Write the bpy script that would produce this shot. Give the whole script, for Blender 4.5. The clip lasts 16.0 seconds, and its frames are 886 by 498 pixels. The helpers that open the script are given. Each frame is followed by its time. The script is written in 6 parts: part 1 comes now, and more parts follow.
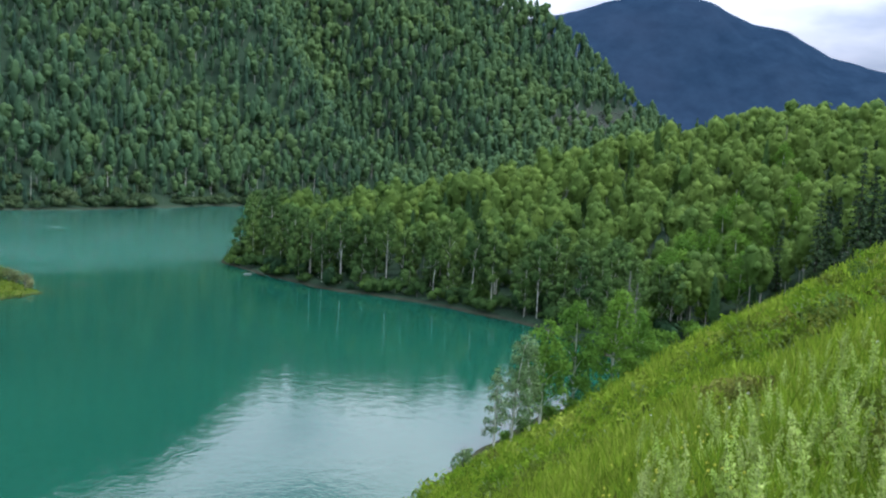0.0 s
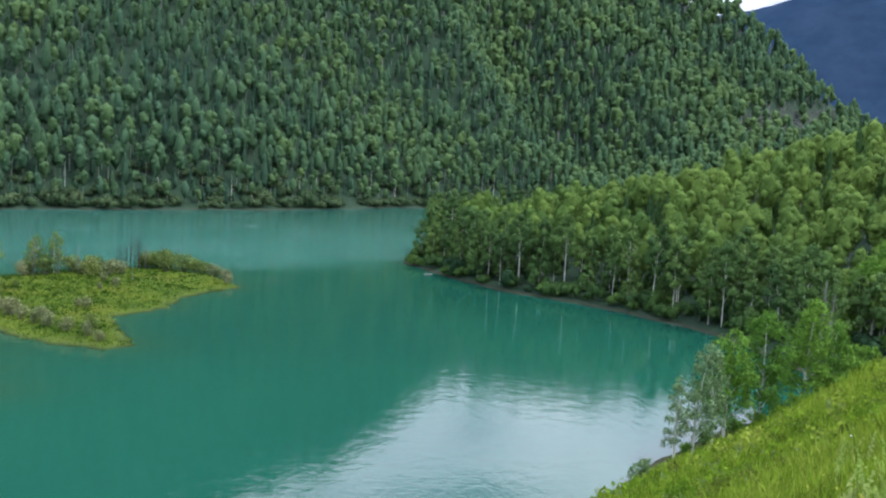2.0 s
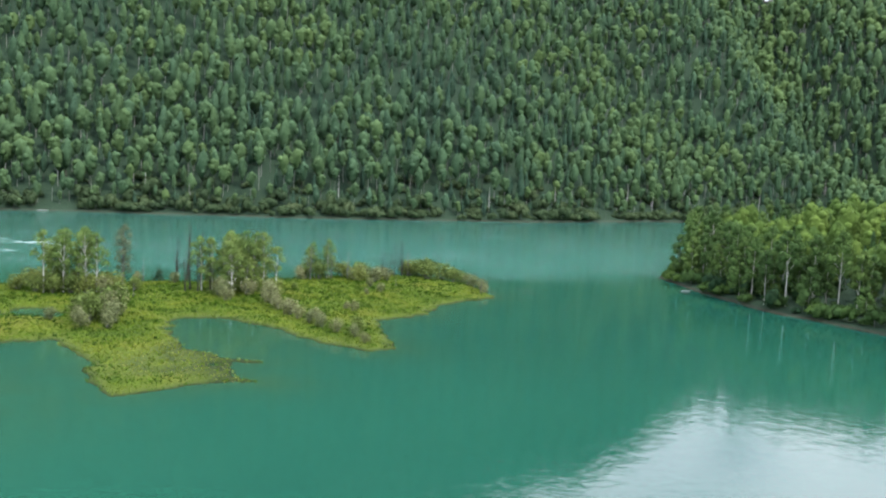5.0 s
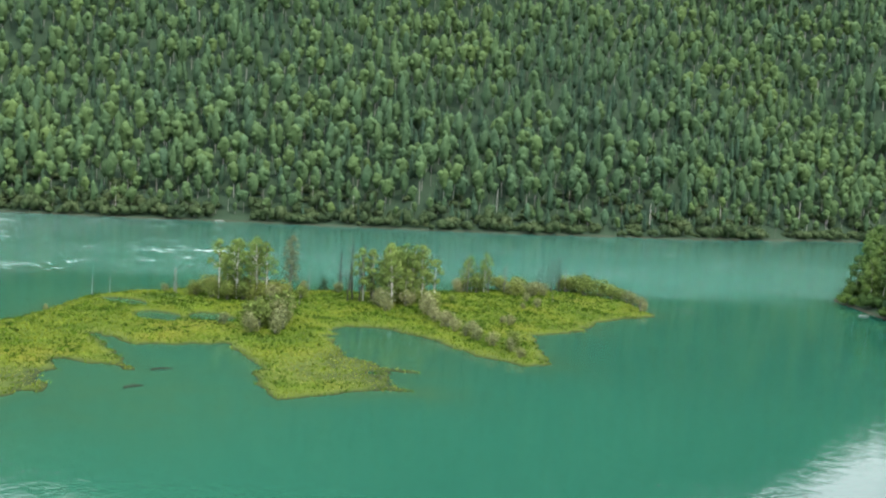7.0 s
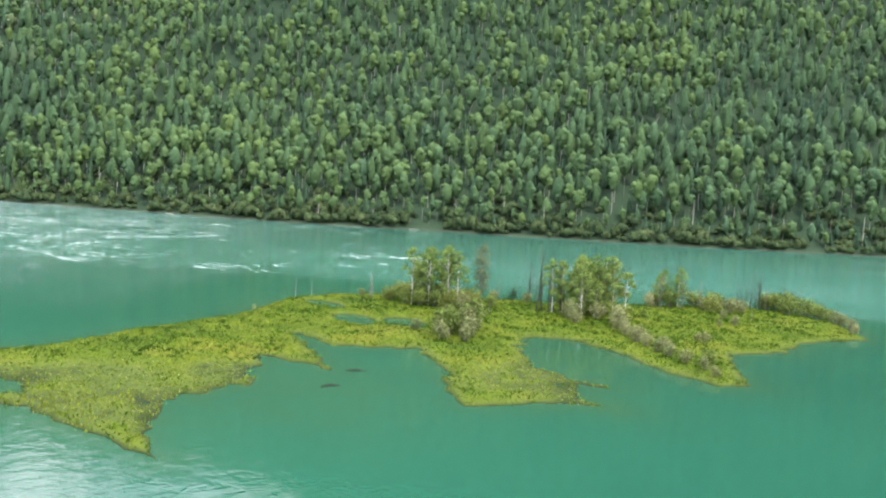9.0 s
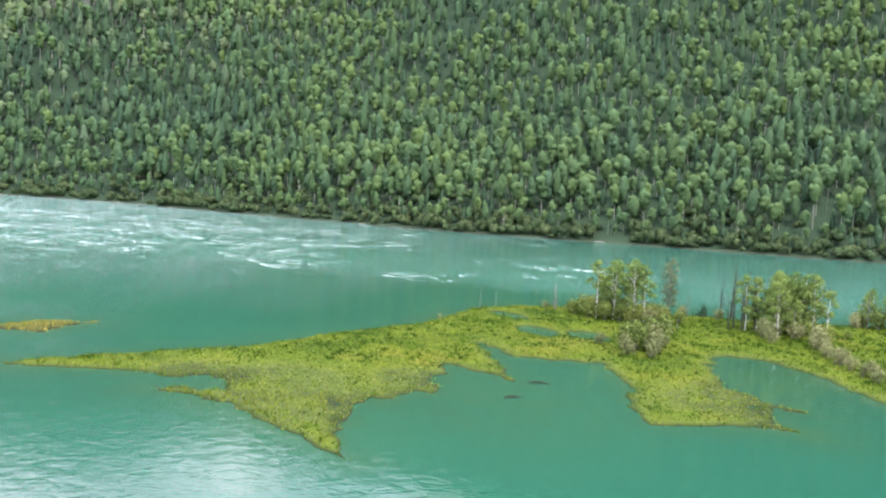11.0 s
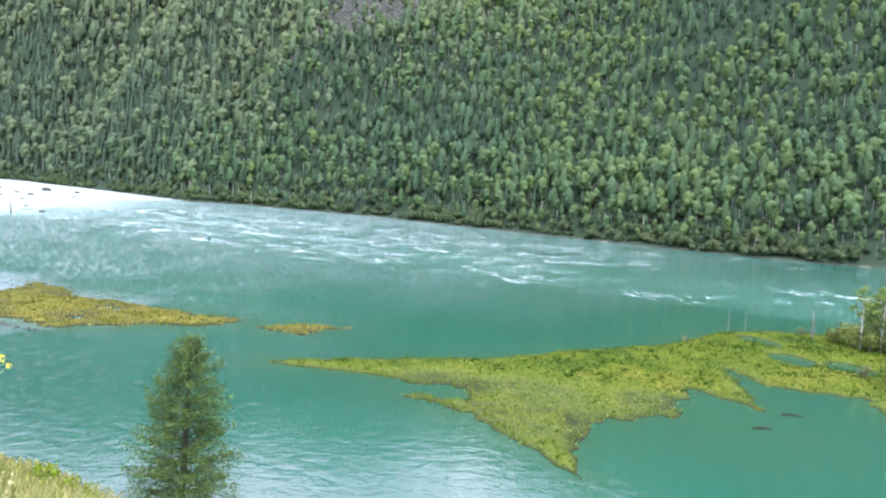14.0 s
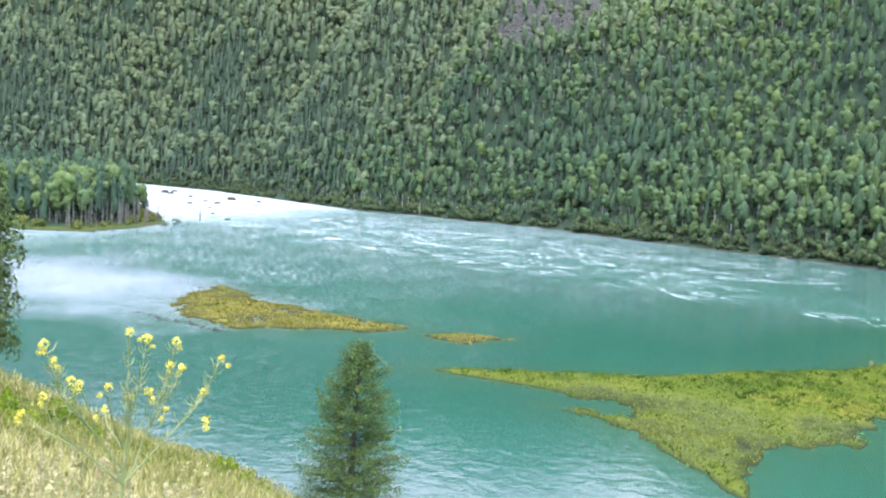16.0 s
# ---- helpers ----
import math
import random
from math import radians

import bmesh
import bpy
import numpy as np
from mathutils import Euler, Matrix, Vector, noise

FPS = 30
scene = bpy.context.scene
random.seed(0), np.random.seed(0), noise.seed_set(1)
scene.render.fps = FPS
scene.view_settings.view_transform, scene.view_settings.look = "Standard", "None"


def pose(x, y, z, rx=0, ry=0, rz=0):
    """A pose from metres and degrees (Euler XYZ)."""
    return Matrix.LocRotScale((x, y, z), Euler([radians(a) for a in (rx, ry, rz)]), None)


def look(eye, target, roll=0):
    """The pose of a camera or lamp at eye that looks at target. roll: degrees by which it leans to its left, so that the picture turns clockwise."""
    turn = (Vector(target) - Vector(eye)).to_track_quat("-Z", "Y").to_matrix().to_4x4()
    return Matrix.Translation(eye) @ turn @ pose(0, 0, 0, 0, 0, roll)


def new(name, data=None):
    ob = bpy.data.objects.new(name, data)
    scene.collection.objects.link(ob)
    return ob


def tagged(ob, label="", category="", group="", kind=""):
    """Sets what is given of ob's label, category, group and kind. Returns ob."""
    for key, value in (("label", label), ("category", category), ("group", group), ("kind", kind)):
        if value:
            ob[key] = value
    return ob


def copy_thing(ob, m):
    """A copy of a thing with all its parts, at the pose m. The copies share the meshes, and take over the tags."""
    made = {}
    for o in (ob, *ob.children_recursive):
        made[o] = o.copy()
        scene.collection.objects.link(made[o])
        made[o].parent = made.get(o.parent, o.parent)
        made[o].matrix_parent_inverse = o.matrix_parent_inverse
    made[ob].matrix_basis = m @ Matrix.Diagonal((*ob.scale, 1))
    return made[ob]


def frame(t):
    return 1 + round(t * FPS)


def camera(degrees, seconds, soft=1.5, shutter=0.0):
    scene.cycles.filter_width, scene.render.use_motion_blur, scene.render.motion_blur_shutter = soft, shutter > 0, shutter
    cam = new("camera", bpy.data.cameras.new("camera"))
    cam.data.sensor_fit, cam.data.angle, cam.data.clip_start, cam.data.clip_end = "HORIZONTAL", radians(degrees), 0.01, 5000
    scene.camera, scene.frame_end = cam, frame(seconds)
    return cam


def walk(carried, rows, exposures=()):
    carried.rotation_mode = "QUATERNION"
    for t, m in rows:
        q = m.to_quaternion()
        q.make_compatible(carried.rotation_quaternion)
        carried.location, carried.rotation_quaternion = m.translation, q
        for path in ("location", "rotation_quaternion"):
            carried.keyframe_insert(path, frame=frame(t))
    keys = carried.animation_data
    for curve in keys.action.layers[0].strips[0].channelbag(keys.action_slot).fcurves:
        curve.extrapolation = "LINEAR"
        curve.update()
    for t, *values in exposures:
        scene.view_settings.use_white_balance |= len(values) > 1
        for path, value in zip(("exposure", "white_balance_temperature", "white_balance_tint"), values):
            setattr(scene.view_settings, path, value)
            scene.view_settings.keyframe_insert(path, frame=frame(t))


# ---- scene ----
cam = camera(52.6, 16.0, soft=2.2)
H = 30.0            # the eye's height above the water
ARM = 0.4           # the camera is held this far in front of the one who turns
# seconds, heading to the left, tilt, lean
ROWS = [
    (0.0, -0.00, -5.40, -3.21),
    (0.5, 3.06, -5.52, -3.10),
    (1.0, 6.04, -5.64, -3.06),
    (1.5, 8.80, -5.76, -3.10),
    (2.0, 11.41, -5.85, -3.10),
    (2.5, 14.04, -5.92, -3.06),
    (3.0, 16.88, -5.96, -2.95),
    (3.5, 19.78, -5.97, -2.82),
    (4.0, 22.52, -5.97, -2.83),
    (6.5, 35.07, -5.57, -2.94),
    (7.0, 37.69, -5.46, -3.01),
    (7.5, 40.44, -5.40, -3.09),
    (8.0, 43.83, -5.39, -3.10),
    (8.5, 47.04, -5.42, -3.11),
    (9.0, 49.86, -5.44, -3.14),
    (11.5, 64.44, -5.23, -2.93),
    (12.0, 67.01, -5.15, -2.98),
    (12.5, 69.34, -5.07, -3.01),
    (13.0, 71.82, -5.04, -3.05),
    (13.5, 74.57, -5.06, -3.06),
    (14.0, 77.07, -5.05, -3.07),
    (14.5, 79.70, -4.98, -3.11),
    (15.0, 82.52, -4.92, -3.12),
    (15.5, 85.17, -4.89, -3.23),
    (16.0, 87.66, -4.89, -3.27),
]
walk(cam, [(t, pose(-ARM * math.sin(radians(yaw)), ARM * math.cos(radians(yaw)), H, 90 + tilt, lean, yaw)) for t, yaw, tilt, lean in ROWS],
     exposures=[(0.0, -0.72, 5950, 17), (4.0, -0.36, 6150, 25), (7.0, -0.13, 6850, 19), (9.0, 0.13, 6900, 22), (12.5, 0.17, 6400, 33), (16.0, 0.16, 6100, 38)])

# ---------------------------------------------------------------- sky and sun
SUN_AZ, SUN_EL = -85.0, 61.0     # degrees to the left of the first view, and above the horizon
sun_way = Vector((-math.sin(radians(SUN_AZ)) * math.cos(radians(SUN_EL)), math.cos(radians(SUN_AZ)) * math.cos(radians(SUN_EL)), math.sin(radians(SUN_EL))))


def build_sky():
    world = bpy.data.worlds.new("sky")
    scene.world = world
    world.use_nodes = True
    nt = world.node_tree
    nt.nodes.clear()
    out = nt.nodes.new("ShaderNodeOutputWorld")
    bg = nt.nodes.new("ShaderNodeBackground")
    sky = nt.nodes.new("ShaderNodeTexSky")
    sky.sky_type, sky.sun_disc = 'NISHITA', False
    sky.sun_elevation, sky.sun_rotation = radians(SUN_EL), radians(-SUN_AZ)
    geo = nt.nodes.new("ShaderNodeTexCoord")
    mapping = nt.nodes.new("ShaderNodeMapping")
    mapping.inputs["Scale"].default_value = (1.0, 1.0, 2.6)
    n1 = nt.nodes.new("ShaderNodeTexNoise")
    n1.inputs["Scale"].default_value, n1.inputs["Detail"].default_value, n1.inputs["Roughness"].default_value = 2.6, 7.0, 0.55
    ramp = nt.nodes.new("ShaderNodeValToRGB")
    ramp.color_ramp.elements[0].position, ramp.color_ramp.elements[1].position = 0.24, 0.50
    n2 = nt.nodes.new("ShaderNodeTexNoise")
    n2.inputs["Scale"].default_value, n2.inputs["Detail"].default_value = 5.0, 5.0
    cloud = nt.nodes.new("ShaderNodeValToRGB")
    cloud.color_ramp.elements[0].color = (15.0, 17.5, 21.5, 1)
    cloud.color_ramp.elements[1].color = (29.0, 30.5, 32.5, 1)
    cloud.color_ramp.elements[0].position, cloud.color_ramp.elements[1].position = 0.35, 0.65
    mix = nt.nodes.new("ShaderNodeMix")
    mix.data_type = 'RGBA'
    nt.links.new(geo.outputs["Generated"], mapping.inputs["Vector"])
    for n in (n1, n2):
        nt.links.new(mapping.outputs[0], n.inputs["Vector"])
    nt.links.new(n1.outputs["Fac"], ramp.inputs[0])
    nt.links.new(n2.outputs["Fac"], cloud.inputs[0])
    nt.links.new(ramp.outputs[0], mix.inputs["Factor"])
    nt.links.new(sky.outputs[0], mix.inputs["A"])
    # the cloud is dimmer low down, as an overcast sky is
    sep = nt.nodes.new("ShaderNodeSeparateXYZ")
    nt.links.new(geo.outputs["Generated"], sep.inputs[0])
    low = nt.nodes.new("ShaderNodeMapRange")
    low.inputs["From Min"].default_value, low.inputs["From Max"].default_value = 0.08, 0.33
    low.inputs["To Min"].default_value, low.inputs["To Max"].default_value = 0.25, 1.0
    nt.links.new(sep.outputs["Z"], low.inputs["Value"])
    dim = nt.nodes.new("ShaderNodeVectorMath")
    dim.operation = 'SCALE'
    nt.links.new(cloud.outputs[0], dim.inputs[0])
    nt.links.new(low.outputs[0], dim.inputs["Scale"])
    nt.links.new(dim.outputs[0], mix.inputs["B"])
    nt.links.new(mix.outputs["Result"], bg.inputs["Color"])
    bg.inputs["Strength"].default_value = 0.14
    nt.links.new(bg.outputs[0], out.inputs["Surface"])


build_sky()
lamp = bpy.data.lights.new("sun", 'SUN')
lamp.energy, lamp.angle, lamp.color = 4.0, radians(6.0), (1.0, 0.94, 0.82)
sun = new("sun", lamp)
sun.matrix_world = look(sun_way * 100, (0, 0, 0))


# ---------------------------------------------------------------- materials
class Mat:
    """A small builder of node materials."""

    def __init__(self, name):
        self.m = bpy.data.materials.new(name)
        self.m.use_nodes = True
        self.nt = self.m.node_tree
        self.bsdf = self.nt.nodes["Principled BSDF"]
        self.out = self.nt.nodes["Material Output"]

    def node(self, kind, **inputs):
        n = self.nt.nodes.new("ShaderNode" + kind)
        for k, v in inputs.items():
            self.put(n.inputs[k.replace("_", " ")], v)
        return n

    def put(self, socket, v):
        if hasattr(v, "is_output"):
            self.nt.links.new(v, socket)
        else:
            socket.default_value = v

    def noise(self, scale, detail=4.0, rough=0.5, vector=None, distortion=0.0):
        n = self.node("TexNoise", Scale=scale, Detail=detail, Roughness=rough, Distortion=distortion)
        if vector is not None:
            self.put(n.inputs["Vector"], vector)
        return n.outputs["Fac"]

    def coords(self, scale=(1, 1, 1), turn=0.0, kind="Object"):
        c = self.node("TexCoord")
        m = self.node("Mapping")
        m.inputs["Scale"].default_value = scale
        m.inputs["Rotation"].default_value = (0, 0, radians(turn))
        self.nt.links.new(c.outputs[kind], m.inputs["Vector"])
        return m.outputs[0]

    def ramp(self, fac, *stops):
        r = self.node("ValToRGB")
        e = r.color_ramp.elements
        while len(e) < len(stops):
            e.new(0.5)
        for el, (p, c) in zip(e, stops):
            el.position = p
            el.color = (*c, 1) if len(c) == 3 else c
        self.put(r.inputs[0], fac)
        return r.outputs[0]

    def math(self, op, a, b=0.0, clamp=False):
        n = self.node("Math")
        n.operation, n.use_clamp = op, clamp
        self.put(n.inputs[0], a)
        self.put(n.inputs[1], b)
        return n.outputs[0]

    def mix(self, fac, a, b, blend='MIX'):
        n = self.node("Mix")
        n.data_type, n.blend_type = 'RGBA', blend
        for s, v in ((n.inputs["Factor"], fac), (n.inputs["A"], a), (n.inputs["B"], b)):
            if isinstance(v, tuple) and len(v) == 3:
                v = (*v, 1)
            self.put(s, v)
        return n.outputs["Result"]

    def bump(self, height, strength=0.5, distance=0.1):
        b = self.node("Bump", Strength=strength, Distance=distance)
        self.put(b.inputs["Height"], height)
        self.put(self.bsdf.inputs["Normal"], b.outputs[0])
        return b

    def set(self, **inputs):
        for k, v in inputs.items():
            k = k.replace("_", " ")
            if isinstance(v, tuple) and len(v) == 3:
                v = (*v, 1)
            self.put(self.bsdf.inputs[k], v)
        return self


def grey(v):
    return (v, v, v)


def foliage(name, dark, mid, light, joined=True, thin=0.3, spread=0.26):
    """Leaves: the hue of each tree from its own number, each spray a little lighter or darker."""
    M = Mat(name)
    if joined:
        a = M.node("Attribute")
        a.attribute_name = "tint"
        tree = a.outputs["Fac"]
    else:
        tree = M.node("ObjectInfo").outputs["Random"]
    col = M.ramp(tree, (0.0, dark), (0.5, mid), (1.0, light))
    rnd = M.node("NewGeometry").outputs["Random Per Island"]
    col = M.mix(1.0, col, M.ramp(rnd, (0.0, grey(1 - spread)), (1.0, grey(1 + spread))), 'MULTIPLY')
    clump = M.noise(1.1, 4.0, 0.65, M.node("NewGeometry").outputs["Position"])
    col = M.mix(1.0, col, M.ramp(clump, (0.33, grey(1 - 1.54 * spread)), (0.66, grey(1 + 1.35 * spread))), 'MULTIPLY')
    M.set(Base_Color=col, Roughness=0.7)
    M.bsdf.inputs["Specular IOR Level"].default_value = 0.06
    tr = M.node("BsdfTranslucent")
    M.put(tr.inputs["Color"], col)
    mx = M.node("MixShader", Fac=thin)
    M.nt.links.new(M.bsdf.outputs[0], mx.inputs[1])
    M.nt.links.new(tr.outputs[0], mx.inputs[2])
    M.nt.links.new(mx.outputs[0], M.out.inputs["Surface"])
    return M.m


def make_water():
    M = Mat("glacial_water")
    geo = M.node("NewGeometry").outputs["Position"]
    sep = M.node("SeparateXYZ")
    M.put(sep.inputs[0], geo)
    # milky turquoise, in slow drifts
    drift = M.noise(0.012, 4.0, 0.5, geo)
    col = M.ramp(drift, (0.3, (0.0058, 0.065, 0.042)), (0.7, (0.0098, 0.090, 0.056)))
    # white streaks that the current draws along the main channel
    flow = M.node("VectorRotate", Angle=radians(-42))
    flow.rotation_type = 'Z_AXIS'
    M.put(flow.inputs["Vector"], geo)
    fsep = M.node("SeparateXYZ")
    M.put(fsep.inputs[0], flow.outputs[0])
    st = M.node("Mapping")
    st.inputs["Scale"].default_value = (0.045, 0.14, 1.0)
    M.put(st.inputs["Vector"], flow.outputs[0])
    streak = M.noise(1.0, 5.0, 0.55, st.outputs[0], 1.6)
    # the channel lies between 205 and 330 m across the flow; the rapids begin far upstream
    across, along = fsep.outputs["Y"], fsep.outputs["X"]
    shear = M.math('ADD', across, M.math('MULTIPLY', M.math('SUBTRACT', M.noise(0.03, 5.0, 0.6, geo), 0.5), 60.0))
    chan = M.math('MULTIPLY', M.ramp(M.math('DIVIDE', shear, 600.0), (0.345, grey(0.0)), (0.385, grey(0.8)), (0.44, grey(0.9)), (0.56, grey(0.6)), (0.72, grey(0.4))), 0.75)
    up = M.node("MapRange")
    M.put(up.inputs["Value"], along)
    up.inputs["From Min"].default_value, up.inputs["From Max"].default_value = -30.0, -220.0
    # thin curling threads of foam round the boils, gathered in patches
    boil = M.node("Mapping")
    boil.inputs["Scale"].default_value = (0.034, 0.052, 1.0)
    M.put(boil.inputs["Vector"], flow.outputs[0])
    swirl = M.noise(1.0, 3.5, 0.5, boil.outputs[0], 1.1)
    thread = M.ramp(M.math('ABSOLUTE', M.math('SUBTRACT', swirl, 0.5)), (0.0, grey(1.0)), (0.006, grey(0.8)), (0.018, grey(0.0)))
    fine = M.node("Mapping")
    fine.inputs["Scale"].default_value = (0.075, 0.13, 1.0)
    M.put(fine.inputs["Vector"], flow.outputs[0])
    curl = M.ramp(M.math('ABSOLUTE', M.math('SUBTRACT', M.noise(1.0, 4.0, 0.6, fine.outputs[0], 1.4), 0.53)), (0.0, grey(0.9)), (0.007, grey(0.6)), (0.020, grey(0.0)))
    broken = M.ramp(M.noise(0.09, 4.0, 0.65, geo), (0.42, grey(0.0)), (0.58, grey(1.0)))
    patchy = M.ramp(M.math('ADD', M.noise(0.020, 4.0, 0.6, geo), M.math('MULTIPLY', up.outputs[0], 0.26)), (0.56, grey(0.0)), (0.68, grey(1.0)))
    lane = M.ramp(M.math('DIVIDE', M.math('ADD', across, M.math('MULTIPLY', drift, 50.0)), 600.0), (0.35, grey(0.0)), (0.42, grey(1.0)), (0.58, grey(1.0)), (0.70, grey(0.25)))
    foam = M.math('MULTIPLY', M.math('MULTIPLY', M.math('MULTIPLY', M.math('MAXIMUM', thread, curl), broken), lane), patchy, clamp=True)
    white = M.node("MapRange")
    M.put(white.inputs["Value"], M.math('ADD', M.math('ADD', along, M.math('MULTIPLY', across, 0.6)), M.math('MULTIPLY', drift, 60.0)))
    white.inputs["From Min"].default_value, white.inputs["From Max"].default_value = -190.0, -300.0
    foam = M.math('MAXIMUM', foam, M.math('MULTIPLY', white.outputs[0], M.ramp(M.noise(0.12, 6.0, 0.7, geo), (0.25, grey(0.35)), (0.55, grey(1.0)))))
    tail = M.node("MapRange")
    M.put(tail.inputs["Value"], along)
    tail.inputs["From Min"].default_value, tail.inputs["From Max"].default_value = -90.0, 50.0
    tail.inputs["To Min"].default_value, tail.inputs["To Max"].default_value = 0.42, 0.85
    # channel paler: the sky that its chop reflects is put into the colour
    col = M.mix(M.math('MULTIPLY', chan, tail.outputs[0]), col, (0.046, 0.205, 0.158))
    # paler below the rapids: aeration plus the sky's sheen on chop, put into colour
    air_sheen = M.node("MapRange")
    M.put(air_sheen.inputs["Value"], M.math('ADD', along, M.math('MULTIPLY', drift, 160.0)))
    air_sheen.inputs["From Min"].default_value, air_sheen.inputs["From Max"].default_value = -5.0, -265.0
    air_sheen.inputs["To Max"].default_value = 0.9
    bank = M.ramp(M.math('DIVIDE', M.math('ADD', across, M.math('MULTIPLY', drift, 60.0)), 400.0), (0.16, grey(0.1)), (0.40, grey(1.0)))
    airy_sheen = M.math('MULTIPLY', air_sheen.outputs[0], bank)
    col = M.mix(airy_sheen, col, M.ramp(M.noise(0.25, 5.0, 0.7, st.outputs[0]), (0.3, (0.035, 0.165, 0.130)), (0.7, (0.095, 0.245, 0.215))))
    # flecks of broken water in the quick current, and its glitter painted as colour
    fl = M.node("Mapping")
    fl.inputs["Scale"].default_value = (0.8, 0.62, 1.0)
    M.put(fl.inputs["Vector"], flow.outputs[0])
    glint_fleck = M.math('MULTIPLY', M.ramp(M.noise(1.0, 4.0, 0.62, fl.outputs[0], 0.6), (0.53, grey(0.0)), (0.59, grey(1.0))), M.ramp(M.noise(0.035, 4.0, 0.6, geo), (0.34, grey(0.25)), (0.60, grey(1.0))))
    col = M.mix(M.math('MULTIPLY', glint_fleck, M.math('ADD', M.math('MULTIPLY', airy_sheen, 0.9), M.math('MULTIPLY', chan, 0.26)), clamp=True), col, (0.78, 0.84, 0.85))
    # weedy shallows round the islands
    sh = M.node("Attribute")
    sh.attribute_name = "shallow"
    col = M.mix(M.math('MULTIPLY', sh.outputs["Fac"], M.ramp(M.noise(0.22, 5.0, 0.65, geo), (0.3, grey(0.45)), (0.65, grey(1.0)))), col, (0.028, 0.080, 0.036))
    # a pale, ragged oval patch behind the islet
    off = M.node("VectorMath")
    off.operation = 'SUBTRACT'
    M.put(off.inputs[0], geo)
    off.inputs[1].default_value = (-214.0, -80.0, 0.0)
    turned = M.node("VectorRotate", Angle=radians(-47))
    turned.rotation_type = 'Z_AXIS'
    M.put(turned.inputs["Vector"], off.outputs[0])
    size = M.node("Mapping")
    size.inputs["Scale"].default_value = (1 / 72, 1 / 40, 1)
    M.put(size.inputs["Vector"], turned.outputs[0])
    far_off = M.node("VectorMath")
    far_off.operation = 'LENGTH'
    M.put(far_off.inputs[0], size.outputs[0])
    pale_patch = M.ramp(M.math('MULTIPLY', M.math('ADD', far_off.outputs["Value"], M.math('MULTIPLY', M.noise(0.04, 6.0, 0.62, geo), 1.4)), 0.5), (0.45, grey(0.62)), (0.88, grey(0.0)))
    col = M.mix(pale_patch, col, (0.42, 0.53, 0.57))
    col = M.mix(foam, col, M.ramp(M.noise(0.3, 5.0, 0.7, geo), (0.3, (0.26, 0.41, 0.37)), (0.7, (0.50, 0.60, 0.57))))
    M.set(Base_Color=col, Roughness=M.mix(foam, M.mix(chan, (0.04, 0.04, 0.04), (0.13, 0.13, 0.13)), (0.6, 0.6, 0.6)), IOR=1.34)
    wave = M.math('ADD', M.noise(0.48, 2.0, 0.5, geo, 0.4), M.math('MULTIPLY', M.noise(1.9, 3.0, 0.55, geo), 0.40))
    rough = M.node("MapRange")
    M.put(rough.inputs["Value"], along)
    rough.inputs["From Min"].default_value, rough.inputs["From Max"].default_value = -10.0, -300.0
    choppy = M.math('MAXIMUM', M.math('MULTIPLY', chan, 0.9), rough.outputs[0])
    M.set(Specular_IOR_Level=M.math('SUBTRACT', 0.5, M.math('MULTIPLY', choppy, 0.27)))
    b = M.bump(wave, 0.14, 0.25)
    M.put(b.inputs["Strength"], M.math('ADD', M.math('MULTIPLY', choppy, 0.56), 0.085))
    return M.m


def make_ground():
    """Grass on the near hill, forest floor under the trees, bare silt along the water."""
    M = Mat("ground_cover")
    geo = M.node("NewGeometry").outputs["Position"]
    a = M.node("Attribute")
    a.attribute_name = "meadow"
    n1 = M.noise(0.09, 6.0, 0.6, geo)
    n2 = M.noise(1.3, 6.0, 0.65, geo)
    grass = M.ramp(n1, (0.3, (0.0465, 0.0837, 0.00744)), (0.5, (0.066, 0.114, 0.013)), (0.72, (0.102, 0.140, 0.021)))
    grass = M.mix(1.0, grass, M.ramp(n2, (0.25, grey(0.55)), (0.75, grey(1.3))), 'MULTIPLY')
    floor_ = M.ramp(n2, (0.3, (0.018, 0.040, 0.024)), (0.7, (0.038, 0.072, 0.040)))
    sc = M.node("Attribute")
    sc.attribute_name = "scree"
    stones = M.node("TexVoronoi", Scale=0.35)
    M.put(stones.inputs["Vector"], geo)
    floor_ = M.mix(sc.outputs["Fac"], floor_, M.ramp(M.math('ADD', M.math('MULTIPLY', n2, 0.6), M.math('MULTIPLY', stones.outputs["Distance"], 0.4)), (0.25, (0.026, 0.034, 0.027)), (0.7, (0.082, 0.098, 0.078))))
    col = M.mix(a.outputs["Fac"], floor_, grass)
    sep = M.node("SeparateXYZ")
    M.put(sep.inputs[0], geo)
    edge = M.ramp(M.math('ADD', sep.outputs["Z"], M.math('MULTIPLY', n2, 0.5)), (0.3, grey(1.0)), (0.7, grey(0.0)))
    col = M.mix(edge, col, M.ramp(n2, (0.3, (0.03, 0.033, 0.022)), (0.7, (0.085, 0.08, 0.056))))
    M.set(Base_Color=col, Roughness=0.9)
    M.bsdf.inputs["Specular IOR Level"].default_value = 0.08
    M.bump(M.math('ADD', n2, M.noise(6.0, 4.0, 0.6, geo)), 0.6, 0.25)
    return M.m


